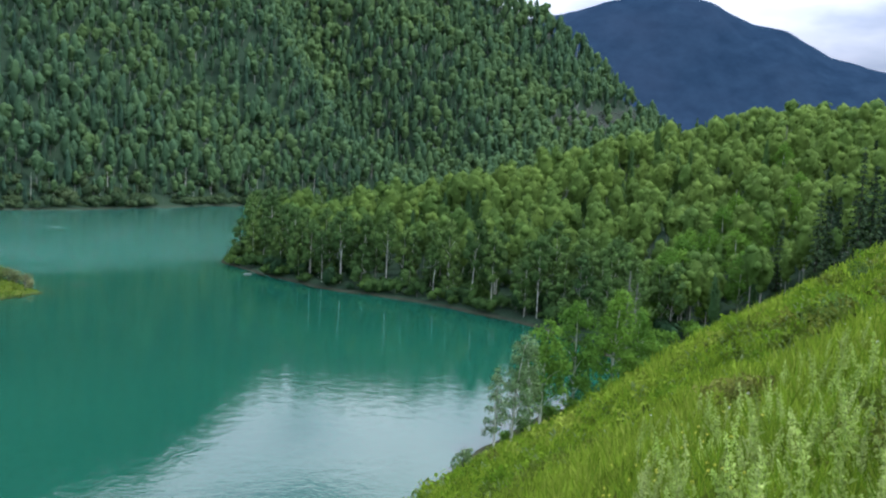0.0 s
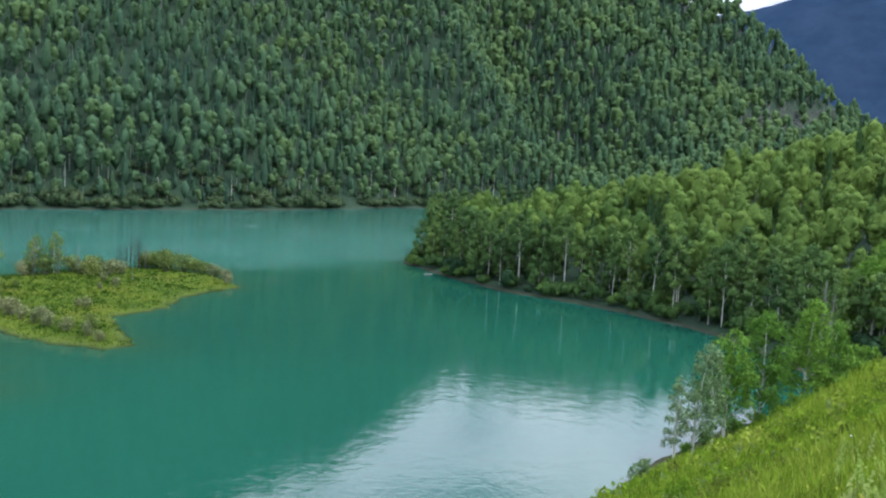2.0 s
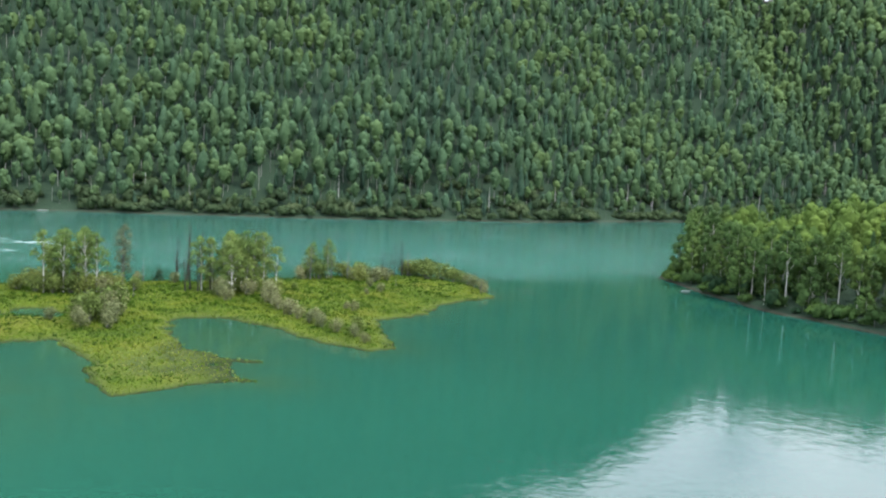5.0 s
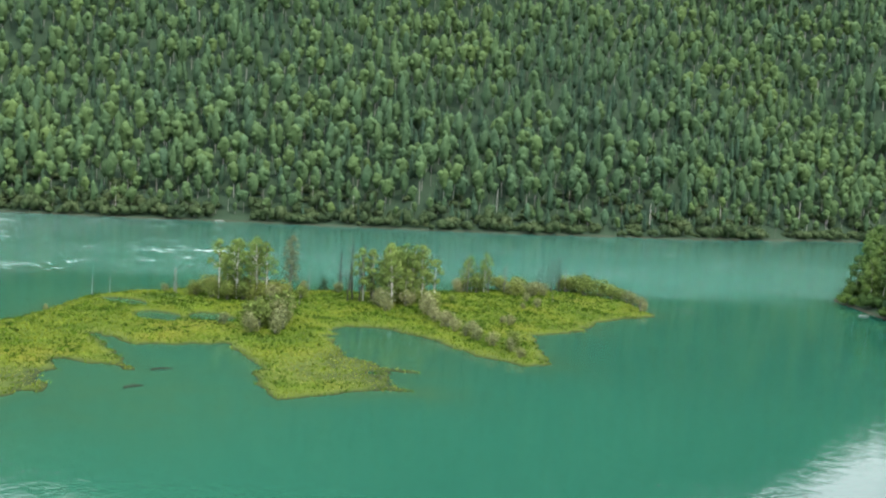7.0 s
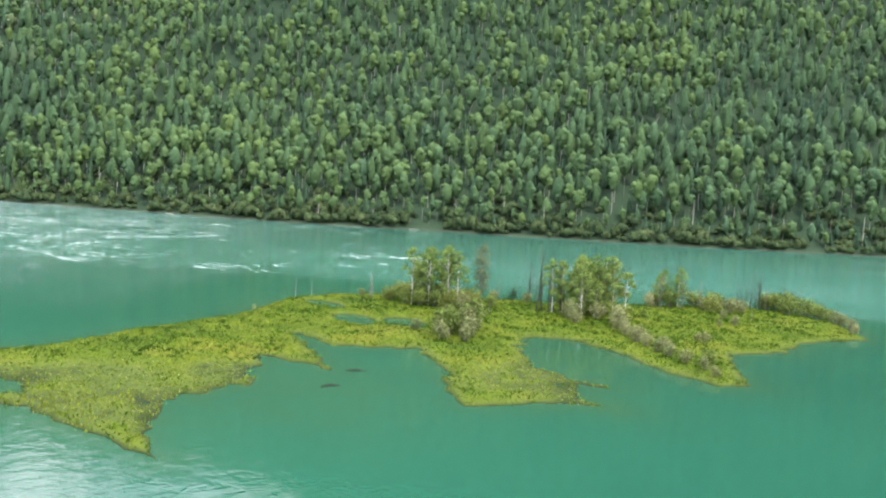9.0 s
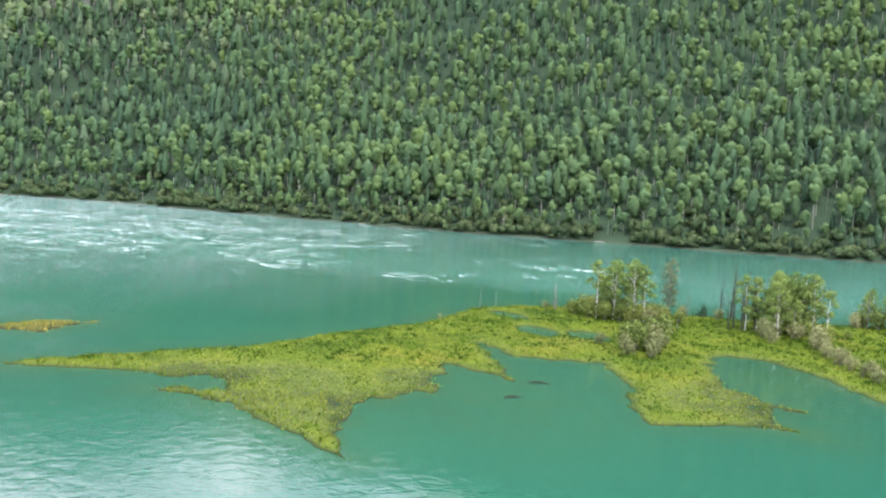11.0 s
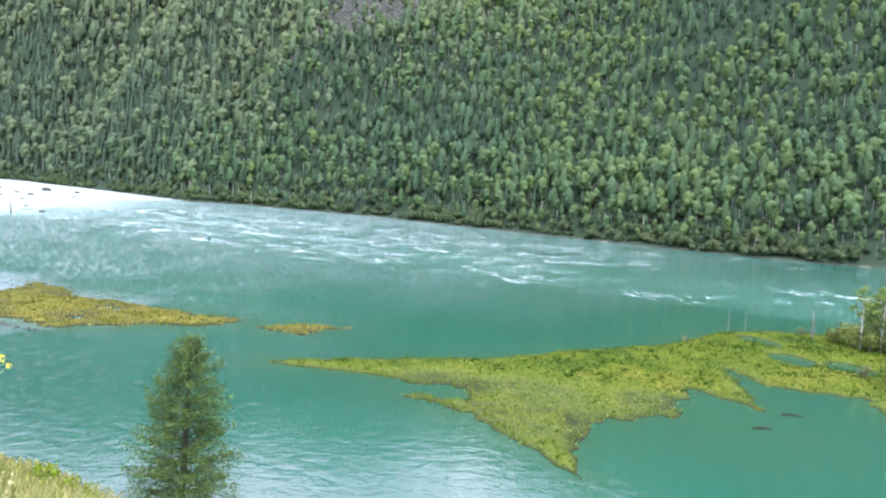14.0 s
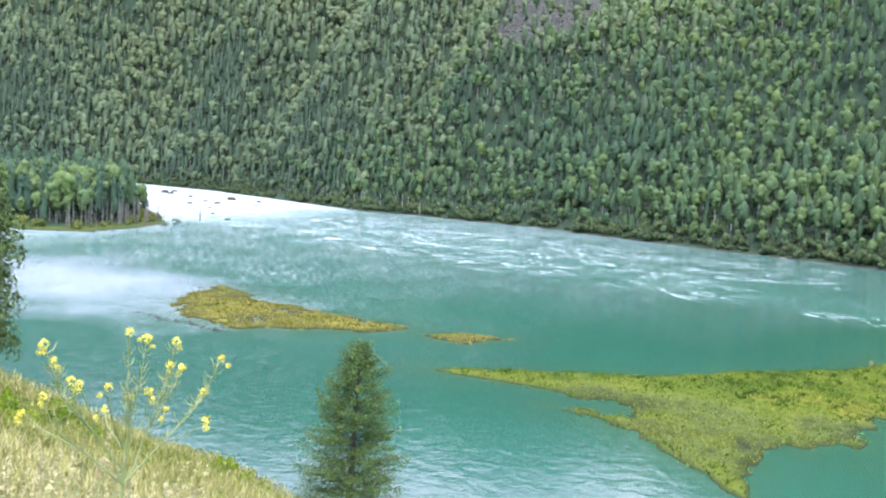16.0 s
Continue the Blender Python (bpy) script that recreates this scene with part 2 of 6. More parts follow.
def make_marsh(name="marsh_sedge", tones=((0.035, 0.075, 0.006), (0.072, 0.118, 0.008), (0.115, 0.135, 0.014)), damp_shade=((0.014, 0.028, 0.010), (0.056, 0.088, 0.018), (0.088, 0.124, 0.018))):
    """Low bright sedge, straw-coloured and wet brown towards the water, with a painted dark rim."""
    M = Mat(name)
    geo = M.node("NewGeometry").outputs["Position"]
    sep = M.node("SeparateXYZ")
    M.put(sep.inputs[0], geo)
    n1 = M.noise(0.07, 5.0, 0.6, geo)
    n2 = M.noise(0.9, 6.0, 0.7, geo)
    col = M.ramp(n1, (0.32, tones[0]), (0.5, tones[1]), (0.68, tones[2]))
    col = M.mix(1.0, col, M.ramp(n2, (0.28, grey(0.5)), (0.72, grey(1.25))), 'MULTIPLY')
    # the darkest stop adds the bank's shadow line to the wet soil's colour
    wet = M.ramp(M.math('ADD', sep.outputs["Z"], M.math('MULTIPLY', n2, 0.25)), (0.13, damp_shade[0]), (0.3, damp_shade[1]), (0.5, damp_shade[2]))
    fac = M.ramp(M.math('ADD', sep.outputs["Z"], M.math('MULTIPLY', n1, 0.4)), (0.42, grey(1.0)), (0.72, grey(0.0)))
    M.set(Base_Color=M.mix(fac, col, wet), Roughness=0.85)
    M.bsdf.inputs["Specular IOR Level"].default_value = 0.1
    M.bump(n2, 0.7, 0.3)
    return M.m


def plain(name, c1, c2, scale=4.0, rough=0.85, bump=0.4, stretch=(1, 1, 1)):
    M = Mat(name)
    n = M.noise(scale, 6.0, 0.65, M.coords(stretch))
    M.set(Base_Color=M.ramp(n, (0.3, c1), (0.7, c2)), Roughness=rough, Specular_IOR_Level=0.12)
    M.bump(n, bump, 0.05)
    return M.m


def make_birch_bark():
    M = Mat("birch_bark")
    n = M.noise(2.0, 5.0, 0.7, M.coords((1, 1, 0.6)))
    b = M.noise(1.0, 3.0, 0.6, M.coords((2.0, 2.0, 6.0)))
    col = M.ramp(n, (0.3, (0.38, 0.40, 0.34)), (0.65, (0.68, 0.705, 0.62)))
    col = M.mix(M.ramp(b, (0.6, grey(0.0)), (0.68, grey(0.85))), col, (0.035, 0.032, 0.03))
    M.set(Base_Color=col, Roughness=0.75)
    return M.m


def make_forest_bark():
    """Pale on the birches, dark on the conifers, by the number that each tree carries."""
    M = Mat("forest_bark")
    a = M.node("Attribute")
    a.attribute_name = "tint"
    n = M.noise(1.5, 4.0, 0.65, M.node("NewGeometry").outputs["Position"])
    col = M.ramp(a.outputs["Fac"], (0.40, (0.055, 0.048, 0.040)), (0.62, (0.30, 0.315, 0.27)))
    M.set(Base_Color=M.mix(1.0, col, M.ramp(n, (0.3, grey(0.55)), (0.7, grey(1.15))), 'MULTIPLY'), Roughness=0.85)
    return M.m


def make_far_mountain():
    """Wooded mountain several kilometres off; its blue haze is put into colour and glow."""
    M = Mat("far_hazed_forest")
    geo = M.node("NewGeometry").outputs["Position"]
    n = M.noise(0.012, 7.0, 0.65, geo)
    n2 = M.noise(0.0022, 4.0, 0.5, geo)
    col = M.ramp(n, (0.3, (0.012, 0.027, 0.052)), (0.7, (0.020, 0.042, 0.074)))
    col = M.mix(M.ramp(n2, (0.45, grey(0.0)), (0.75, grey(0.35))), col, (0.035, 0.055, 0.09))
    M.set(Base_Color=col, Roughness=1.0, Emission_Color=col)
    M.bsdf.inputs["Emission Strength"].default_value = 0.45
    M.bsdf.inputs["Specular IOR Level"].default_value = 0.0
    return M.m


WATER, GROUND, MARSH, FARHAZE = make_water(), make_ground(), make_marsh(), make_far_mountain()
LEAF_FOREST = foliage("forest_leaves", (0.050, 0.106, 0.066), (0.070, 0.140, 0.064), (0.106, 0.182, 0.060), thin=0.2, spread=0.14)
# paler, bluer copy of the forest leaves: distance haze put into the colour
LEAF_HAZED = foliage("hazed_forest_leaves", (0.068, 0.122, 0.077), (0.098, 0.162, 0.086), (0.138, 0.202, 0.092), thin=0.2, spread=0.14)
LEAF_WILLOW = foliage("bank_willow_leaves", (0.046, 0.084, 0.040), (0.068, 0.116, 0.050), (0.102, 0.150, 0.066), thin=0.3, spread=0.16)
LEAF_BIRCH = foliage("birch_leaves", (0.074, 0.142, 0.036), (0.104, 0.182, 0.044), (0.142, 0.218, 0.054), joined=False, thin=0.2)
LEAF_BIRCH_J = foliage("birch_leaves_massed", (0.026, 0.066, 0.028), (0.074, 0.146, 0.032), (0.134, 0.216, 0.042), spread=0.14, thin=0.2)
# darker birch leaves: shade low on the shore wood put into the colour
LEAF_SHORE = foliage("shore_birch_leaves", (0.054, 0.112, 0.036), (0.078, 0.150, 0.042), (0.112, 0.190, 0.050), joined=False, thin=0.2)
LEAF_ISLE = foliage("island_birch_leaves", (0.096, 0.172, 0.046), (0.130, 0.212, 0.056), (0.172, 0.250, 0.068), joined=False, thin=0.22)
LEAF_SPRUCE = foliage("spruce_needles", (0.0217, 0.0465, 0.0217), (0.031, 0.062, 0.02604), (0.0434, 0.0806, 0.031), joined=False, thin=0.15)
LEAF_LARCH = foliage("larch_needles", (0.084, 0.154, 0.042), (0.089, 0.161, 0.044), (0.094, 0.168, 0.046), joined=False, thin=0.25)
LEAF_SHRUB = foliage("willow_leaves", (0.10, 0.155, 0.04), (0.14, 0.20, 0.05), (0.19, 0.23, 0.06), joined=False, thin=0.25)
LEAF_GREY = foliage("grey_willow_leaves", (0.145, 0.185, 0.078), (0.19, 0.222, 0.096), (0.25, 0.272, 0.13), joined=False, thin=0.2)
BARK_WHITE, BARK_FOREST = make_birch_bark(), make_forest_bark()
BARK_DARK = plain("dark_bark", (0.026, 0.027, 0.021), (0.076, 0.078, 0.062), 3.0, stretch=(1, 1, 0.2))
WETWOOD = plain("wet_wood", (0.012, 0.020, 0.012), (0.028, 0.042, 0.027), 3.0, 0.9)
BARK_GREY = plain("weathered_wood", (0.088, 0.094, 0.080), (0.22, 0.235, 0.20), 3.0, stretch=(1, 1, 0.2))
DRY = foliage("dry_grass_blades", (0.23, 0.26, 0.075), (0.40, 0.41, 0.155), (0.60, 0.57, 0.33), thin=0.45)
PLUME = foliage("feather_grass_plumes", (0.36, 0.37, 0.15), (0.47, 0.47, 0.23), (0.58, 0.57, 0.33), thin=0.5)
ROCK = plain("river_rock", (0.022, 0.030, 0.023), (0.068, 0.082, 0.066), 1.2)
SCREE = plain("scree_rock", (0.040, 0.050, 0.041), (0.150, 0.170, 0.143), 0.5)
GRASS = foliage("grass_blades", (0.105, 0.205, 0.014), (0.185, 0.285, 0.022), (0.29, 0.365, 0.055), thin=0.45)
STRAW = foliage("wormwood_leaves", (0.28, 0.40, 0.085), (0.37, 0.49, 0.125), (0.48, 0.58, 0.20), thin=0.5)
PETAL = plain("yellow_petals", (0.54, 0.53, 0.05), (0.68, 0.69, 0.13), 30.0, 0.6, 0.1)
STEM = plain("green_stem", (0.16, 0.24, 0.09), (0.26, 0.34, 0.15), 20.0, 0.6, 0.1)

# ---------------------------------------------------------------- the lie of the land
FAR_SHORE = [(-1060, -1700), (-1080, -900), (-1060, -560), (-985, -310), (-850, -172), (-629, -34), (-560, 62), (-445, 140), (-357, 204), (-306, 255),
             (-245, 313), (-174, 400), (-126, 490), (-50, 610), (90, 760), (250, 960), (420, 1110), (700, 1300), (1200, 1500)]
# the crest above it: x, y and height
RIDGE = [(-1500, -1700, 330), (-1480, -900, 380), (-1400, -480, 400), (-1240, -160, 390), (-1060, 40, 318), (-880, 240, 268), (-745, 430, 304), (-600, 600, 356), (-425, 736, 343), (-312, 812, 290),
         (-228, 850, 235), (-172, 919, 195), (-83, 975, 208), (35, 999, 212), (87, 1016, 200), (125, 1032, 178), (199, 1061, 124), (252, 1081, 90), (317, 1105, 40), (420, 1180, 12), (700, 1380, 5)]
SPUR = [(-60, 600), (-170, 720), (-290, 830)]
RAVINE = [(10, 680), (-90, 790), (-190, 900)]
# gullies (negative) and spurs that run down the upstream slope: depth, half width, line
FOLDS = [(-34, 34, [(-930, 110), (-850, 68), (-770, 12), (-690, 2), (-640, -6)]), (26, 38, [(-900, 150), (-806, 92), (-735, 52), (-670, 45)]),
         (-30, 42, [(-1060, 10), (-975, -80), (-900, -160), (-850, -190)]), (24, 42, [(-1010, 60), (-930, -20), (-850, -80), (-780, -110)]),
         (-40, 60, [(-1260, -470), (-1150, -380), (-1060, -300), (-985, -270)]), (34, 60, [(-1260, -330), (-1150, -250), (-1050, -190), (-950, -200)])]
SCREE_RUN = [(-712, 54), (-716, 90), (-724, 134), (-790, 168), (-816, 206), (-880, 257), (-905, 207), (-852, 137), (-832, 90), (-766, 70)]
SPIT = [(-58, 243), (-42, 220), (-23, 202), (-4, 193), (16, 174), (28, 152), (30, 138), (60, 60), (700, -100), (1500, 600), (1500, 2500),
        (900, 2250), (440, 1370), (160, 850), (30, 560), (-32, 380), (-62, 275)]
LEFT_WOOD = [(-408, -104), (-372, -109), (-343, -120), (-336, -140), (-372, -180), (-480, -330), (-560, -600), (-700, -900), (-900, -900), (-880, -600),
             (-800, -330), (-700, -215), (-480, -132)]
SLOPE = [(-180, -12), (-90, -9), (-50, -2.0), (-32, 0.6), (-26.6, 3.8), (-24.7, 5.1), (-21.8, 7.1), (-19.6, 8.3), (-17.1, 9.85), (-13.9, 12.1), (-10.9, 14.3), (-8.8, 15.8), (-5.3, 17.6),
         (-1.7, 19.8), (0.6, 21.3), (12, 25.2), (30, 29), (50, 30), (70, 28), (85, 24.3), (95.7, 20.9), (101, 18.3), (105, 17.2), (111, 14.6), (114, 13.2), (125, 7), (150, -3), (180, -12)]
# the narrow wooded bench between the foot of the hill and the water
FOOT = [(2, 84), (4, 90), (7, 96), (10, 102), (14, 109), (19, 115), (26, 122), (34, 130), (42, 120), (25, 95), (12, 82)]


def to_line(x, y, pts, closed=False):
    """Distance to a line of points, the length along it, and on which side (left is positive)."""
    p = np.array(pts, float)
    if closed:
        p = np.vstack([p, p[:1]])
    best = np.full(x.shape, 1e18)
    side, along = np.zeros(x.shape), np.zeros(x.shape)
    run = 0.0
    for (ax, ay), (bx, by) in zip(p[:-1], p[1:]):
        dx, dy = bx - ax, by - ay
        n = dx * dx + dy * dy
        u = np.clip(((x - ax) * dx + (y - ay) * dy) / n, 0, 1)
        d2 = (x - ax - u * dx) ** 2 + (y - ay - u * dy) ** 2
        m = d2 < best
        best = np.where(m, d2, best)
        side = np.where(m, np.sign(dx * (y - ay) - dy * (x - ax)), side)
        along = np.where(m, run + u * math.sqrt(n), along)
        run += math.sqrt(n)
    return np.sqrt(best), along, side


def within(x, y, pts):
    """Signed distance to the rim of a polygon, positive inside."""
    p = np.array(pts, float)
    q = np.roll(p, -1, 0)
    odd = np.zeros(x.shape, bool)
    for (ax, ay), (bx, by) in zip(p, q):
        if ay != by:
            odd ^= ((ay > y) != (by > y)) & (x < (bx - ax) * (y - ay) / (by - ay) + ax)
    d = to_line(x, y, pts, True)[0]
    return np.where(odd, d, -d)


_hash = np.random.RandomState(5).rand(256, 256)


def value_noise(x, y, size, octaves=3):
    """Smooth noise from -1 to 1 whose largest features are `size` metres across."""
    total, amp, norm = 0.0, 1.0, 0.0
    for o in range(octaves):
        u, v = x / size + 37.3 * o, y / size + 91.7 * o
        i, j = np.floor(u).astype(int), np.floor(v).astype(int)
        a, b = u - i, v - j
        a, b = a * a * (3 - 2 * a), b * b * (3 - 2 * b)
        g = lambda s, t: _hash[(i + s) % 256, (j + t) % 256]
        total = total + amp * ((g(0, 0) * (1 - a) + g(1, 0) * a) * (1 - b) + (g(0, 1) * (1 - a) + g(1, 1) * a) * b)
        norm += amp
        amp, size = amp * 0.5, size * 0.5
    return 2 * total / norm - 1


def smooth(u):
    u = np.clip(u, 0, 1)
    return u * u * (3 - 2 * u)


def far_slope(x, y):
    d, s, side = to_line(x, y, FAR_SHORE)
    d = d * side + 5 * value_noise(x, y, 40)
    dr, sr, past = to_line(x, y, [p[:2] for p in RIDGE])
    p = np.array(RIDGE, float)
    run = np.concatenate([[0], np.cumsum(np.hypot(np.diff(p[:, 0]), np.diff(p[:, 1])))])
    crest = np.interp(sr, run, p[:, 2])
    e = np.maximum(d - 6, 0)
    t = e / (e + dr + 1e-6)
    fold = 36 * np.exp(-(to_line(x, y, SPUR)[0] / 50) ** 2) - 72 * np.exp(-(to_line(x, y, RAVINE)[0] / 70) ** 2)
    for a, w, line in FOLDS:
        fold = fold + a * np.exp(-(to_line(x, y, line)[0] / w) ** 2)
    fold = fold * np.minimum(1, e / 90) * np.minimum(1, dr / 110)
    up = np.where(past > 0, crest - 0.45 * dr, crest * t + fold + np.minimum(0.28 * e, 58) * np.minimum(1, dr / 110) * value_noise(x, y, 270, 4))
    z = np.where(d > 0, 1.3 * (1 - np.exp(-np.maximum(d, 0) / 3)) + np.maximum(up, 0), np.maximum(0.25 * d, -3))
    return z, d


def in_scree(x, y):
    """Bare stony runs: one high on the slope upstream, one at the foot of the far spur."""
    az, r = np.degrees(np.arctan2(-x, y)), np.hypot(x, y)
    el = np.degrees(np.arctan2(far_slope(x, y)[0] - H, r))
    wob = value_noise(x, y, 30)
    a = within(x, y, SCREE_RUN) + 9 * wob > 0
    b = (np.abs(az + 10.2 - (3.6 - el)) < 2.3 + wob) & (el > 1.8) & (el < 3.75 + 0.4 * wob - 0.12 * (az + 10)) & (y > 800)
    return a | b


def spit_land(x, y):
    d = within(x, y, SPIT) + 2.2 * value_noise(x, y, 18)
    rise = np.clip(33 + 0.055 * x, 6, 60)
    z = np.where(d > 0, 1.2 * (1 - np.exp(-np.maximum(d, 0) / 2.5)) + rise * smooth(d / 170) + 2 * smooth(d / 30) * value_noise(x, y, 45), np.maximum(0.3 * d, -3))
    return z, d


def left_land(x, y):
    d = within(x, y, LEFT_WOOD) + 3 * value_noise(x, y, 22)
    z = np.where(d > 0, 0.9 * (1 - np.exp(-np.maximum(d, 0) / 4)) + 0.06 * np.maximum(d - 15, 0), np.maximum(0.25 * d, -3))
    return z, d


def foot_land(x, y):
    d = within(x, y, FOOT) + 0.8 * value_noise(x, y, 6)
    return np.where(d > 0, 0.6 * (1 - np.exp(-np.maximum(d, 0) / 1.5)), np.maximum(0.35 * d, -3))


def near_hill(x, y):
    r = np.hypot(x, y)
    az = np.degrees(np.arctan2(-x, y))
    t = np.tan(np.radians(np.interp(az, *zip(*SLOPE)))) - 0.018
    z = H - 1.6 - r * t + np.minimum(r / 25, 1.0) * 0.55 * value_noise(x, y, 14) + 0.06 * value_noise(x, y, 1.7)
    return np.maximum(z, -3)


def land(x, y):
    x, y = np.asarray(x, float), np.asarray(y, float)
    z = np.maximum(np.maximum(far_slope(x, y)[0], spit_land(x, y)[0]), np.maximum(np.maximum(left_land(x, y)[0], foot_land(x, y)), near_hill(x, y)))
    r = np.hypot(x, y)
    return np.maximum(z, 0.045 * (r - 2300))


# ---------------------------------------------------------------- mesh helpers
def mesh_of(name, verts, faces, materials, index=None, tint=None, smooth_faces=False):
    """A mesh from arrays of corners and triangles or quads."""
    me = bpy.data.meshes.new(name)
    verts, faces = np.asarray(verts, np.float32), np.asarray(faces, np.int32)
    n = faces.shape[1]
    me.vertices.add(len(verts))
    me.vertices.foreach_set("co", verts.ravel())
    me.loops.add(faces.size)
    me.loops.foreach_set("vertex_index", faces.ravel())
    me.polygons.add(len(faces))
    me.polygons.foreach_set("loop_start", np.arange(len(faces), dtype=np.int32) * n)
    if index is not None:
        me.polygons.foreach_set("material_index", np.asarray(index, np.int32))
    me.polygons.foreach_set("use_smooth", np.broadcast_to(smooth_faces, len(faces)).astype(bool))
    for m in materials:
        me.materials.append(m)
    if tint is not None:
        a = me.attributes.new(tint[0], 'FLOAT', 'POINT')
        a.data.foreach_set("value", np.asarray(tint[1], np.float32))
    me.update(calc_edges=True)
    me.validate()
    return me


def grid_faces(nu, nv, closed=False):
    i, j = np.meshgrid(np.arange(nu if closed else nu - 1), np.arange(nv - 1), indexing="ij")
    k = (i + 1) % nu
    return np.stack([i * nv + j, i * nv + j + 1, k * nv + j + 1, k * nv + j], -1).reshape(-1, 4)


def part(name, me, parent, label=""):
    ob = new(name, me)
    ob.parent = parent
    if label:
        ob["label"] = label
    return ob


def thing(name, label, category, group="", kind="", at=(0, 0, 0)):
    ob = new(name)
    ob.location = at
    return tagged(ob, label, category, group, kind)


class Bits:
    """Gathers triangles for one mesh."""

    def __init__(self):
        self.v, self.f, self.m, self.n = [], [], [], 0

    def add(self, v, f, m=0):
        v, f = np.asarray(v, float).reshape(-1, 3), np.asarray(f, int).reshape(-1, 3)
        self.v.append(v)
        self.f.append(f + self.n)
        self.m.append(np.full(len(f), m))
        self.n += len(v)

    def done(self):
        return np.vstack(self.v), np.vstack(self.f), np.concatenate(self.m)

    def tube(self, pts, radii, sides=5, m=0):
        pts = [Vector(p) for p in pts]
        ring = []
        for i, p in enumerate(pts):
            w = (pts[min(i + 1, len(pts) - 1)] - pts[max(i - 1, 0)]).normalized()
            a = w.orthogonal().normalized()
            b = w.cross(a)
            for k in range(sides):
                t = 2 * math.pi * k / sides
                ring.append(p + float(radii[i]) * (math.cos(t) * a + math.sin(t) * b))
        f = []
        for i in range(len(pts) - 1):
            for k in range(sides):
                a, b = i * sides + k, i * sides + (k + 1) % sides
                f += [(a, b, b + sides), (a, b + sides, a + sides)]
        self.add([tuple(p) for p in ring], f, m)

    def sprays(self, centre, normal, size, rng, jitter=0.5, long=1.0, m=0):
        """One leaf spray (a triangle) at each centre, facing about along its normal."""
        c, n = np.asarray(centre, float), np.asarray(normal, float)
        k = len(c)
        n = n / np.maximum(np.linalg.norm(n, axis=1, keepdims=True), 1e-6) + jitter * rng.randn(k, 3)
        n /= np.linalg.norm(n, axis=1, keepdims=True)
        a = np.cross(n, rng.randn(k, 3))
        a /= np.maximum(np.linalg.norm(a, axis=1, keepdims=True), 1e-6)
        b = np.cross(n, a)
        s = np.broadcast_to(np.asarray(size, float), (k,))[:, None] * rng.uniform(0.7, 1.3, (k, 1))
        v = np.empty((k, 3, 3))
        for q in range(3):
            t = 2 * np.pi * q / 3 + rng.uniform(-0.4, 0.4, (k, 1))
            e = rng.uniform(0.75, 1.25, (k, 1))
            v[:, q] = c + s * e * (np.cos(t) * a * long + np.sin(t) * b)
        self.add(v.reshape(-1, 3), np.arange(3 * k).reshape(-1, 3), m)


    def knob(self, c, r, rng, m=0):
        """A rough leafy lump."""
        g = (1 + 5 ** 0.5) / 2
        v = np.array([(-1, g, 0), (1, g, 0), (-1, -g, 0), (1, -g, 0), (0, -1, g), (0, 1, g), (0, -1, -g), (0, 1, -g), (g, 0, -1), (g, 0, 1), (-g, 0, -1), (-g, 0, 1)]) / 1.902
        f = [(0, 11, 5), (0, 5, 1), (0, 1, 7), (0, 7, 10), (0, 10, 11), (1, 5, 9), (5, 11, 4), (11, 10, 2), (10, 7, 6), (7, 1, 8),
             (3, 9, 4), (3, 4, 2), (3, 2, 6), (3, 6, 8), (3, 8, 9), (4, 9, 5), (2, 4, 11), (6, 2, 10), (8, 6, 7), (9, 8, 1)]
        self.add(np.asarray(c) + v * r * rng.uniform(0.75, 1.2, (12, 1)), f, m)

    def egg(self, axis, z0, z1, width, rng, fat=0.4, sides=6, rings=5, m=0):
        """A leafy crown from z0 to z1, widest at `fat` of its height, with an uneven surface."""
        rows = [np.array([[0, 0, z0]]) + np.asarray(axis) * (z0 / axis[2]) * [1, 1, 0]]
        for i in range(1, rings + 1):
            u = i / (rings + 1)
            q = math.sin(math.pi * u ** (math.log(0.5) / math.log(fat))) ** 0.75
            t = 2 * np.pi * (np.arange(sides) + 0.5 * (i % 2)) / sides + rng.uniform(-0.25, 0.25, sides)
            r = 0.5 * width * q * rng.uniform(0.62, 1.25, sides)
            z = z0 + (z1 - z0) * u + rng.uniform(-0.05, 0.05, sides) * (z1 - z0)
            rows.append(np.column_stack([np.cos(t) * r, np.sin(t) * r, z]) + np.asarray(axis) * (z / axis[2])[:, None] * [1, 1, 0])
        rows.append(np.asarray(axis)[None] * (z1 / axis[2]))
        f = []
        n = lambda i, k: 1 + (i - 1) * sides + k % sides
        last = 1 + rings * sides
        for k in range(sides):
            f.append((0, n(1, k + 1), n(1, k)))
            f.append((last, n(rings, k), n(rings, k + 1)))
            for i in range(1, rings):
                a, b, c, d = n(i, k), n(i, k + 1), n(i + 1, k), n(i + 1, k + 1)
                f += ([(a, b, c), (b, d, c)] if i % 2 else [(a, b, d), (a, d, c)])
        self.add(np.vstack(rows), f, m)


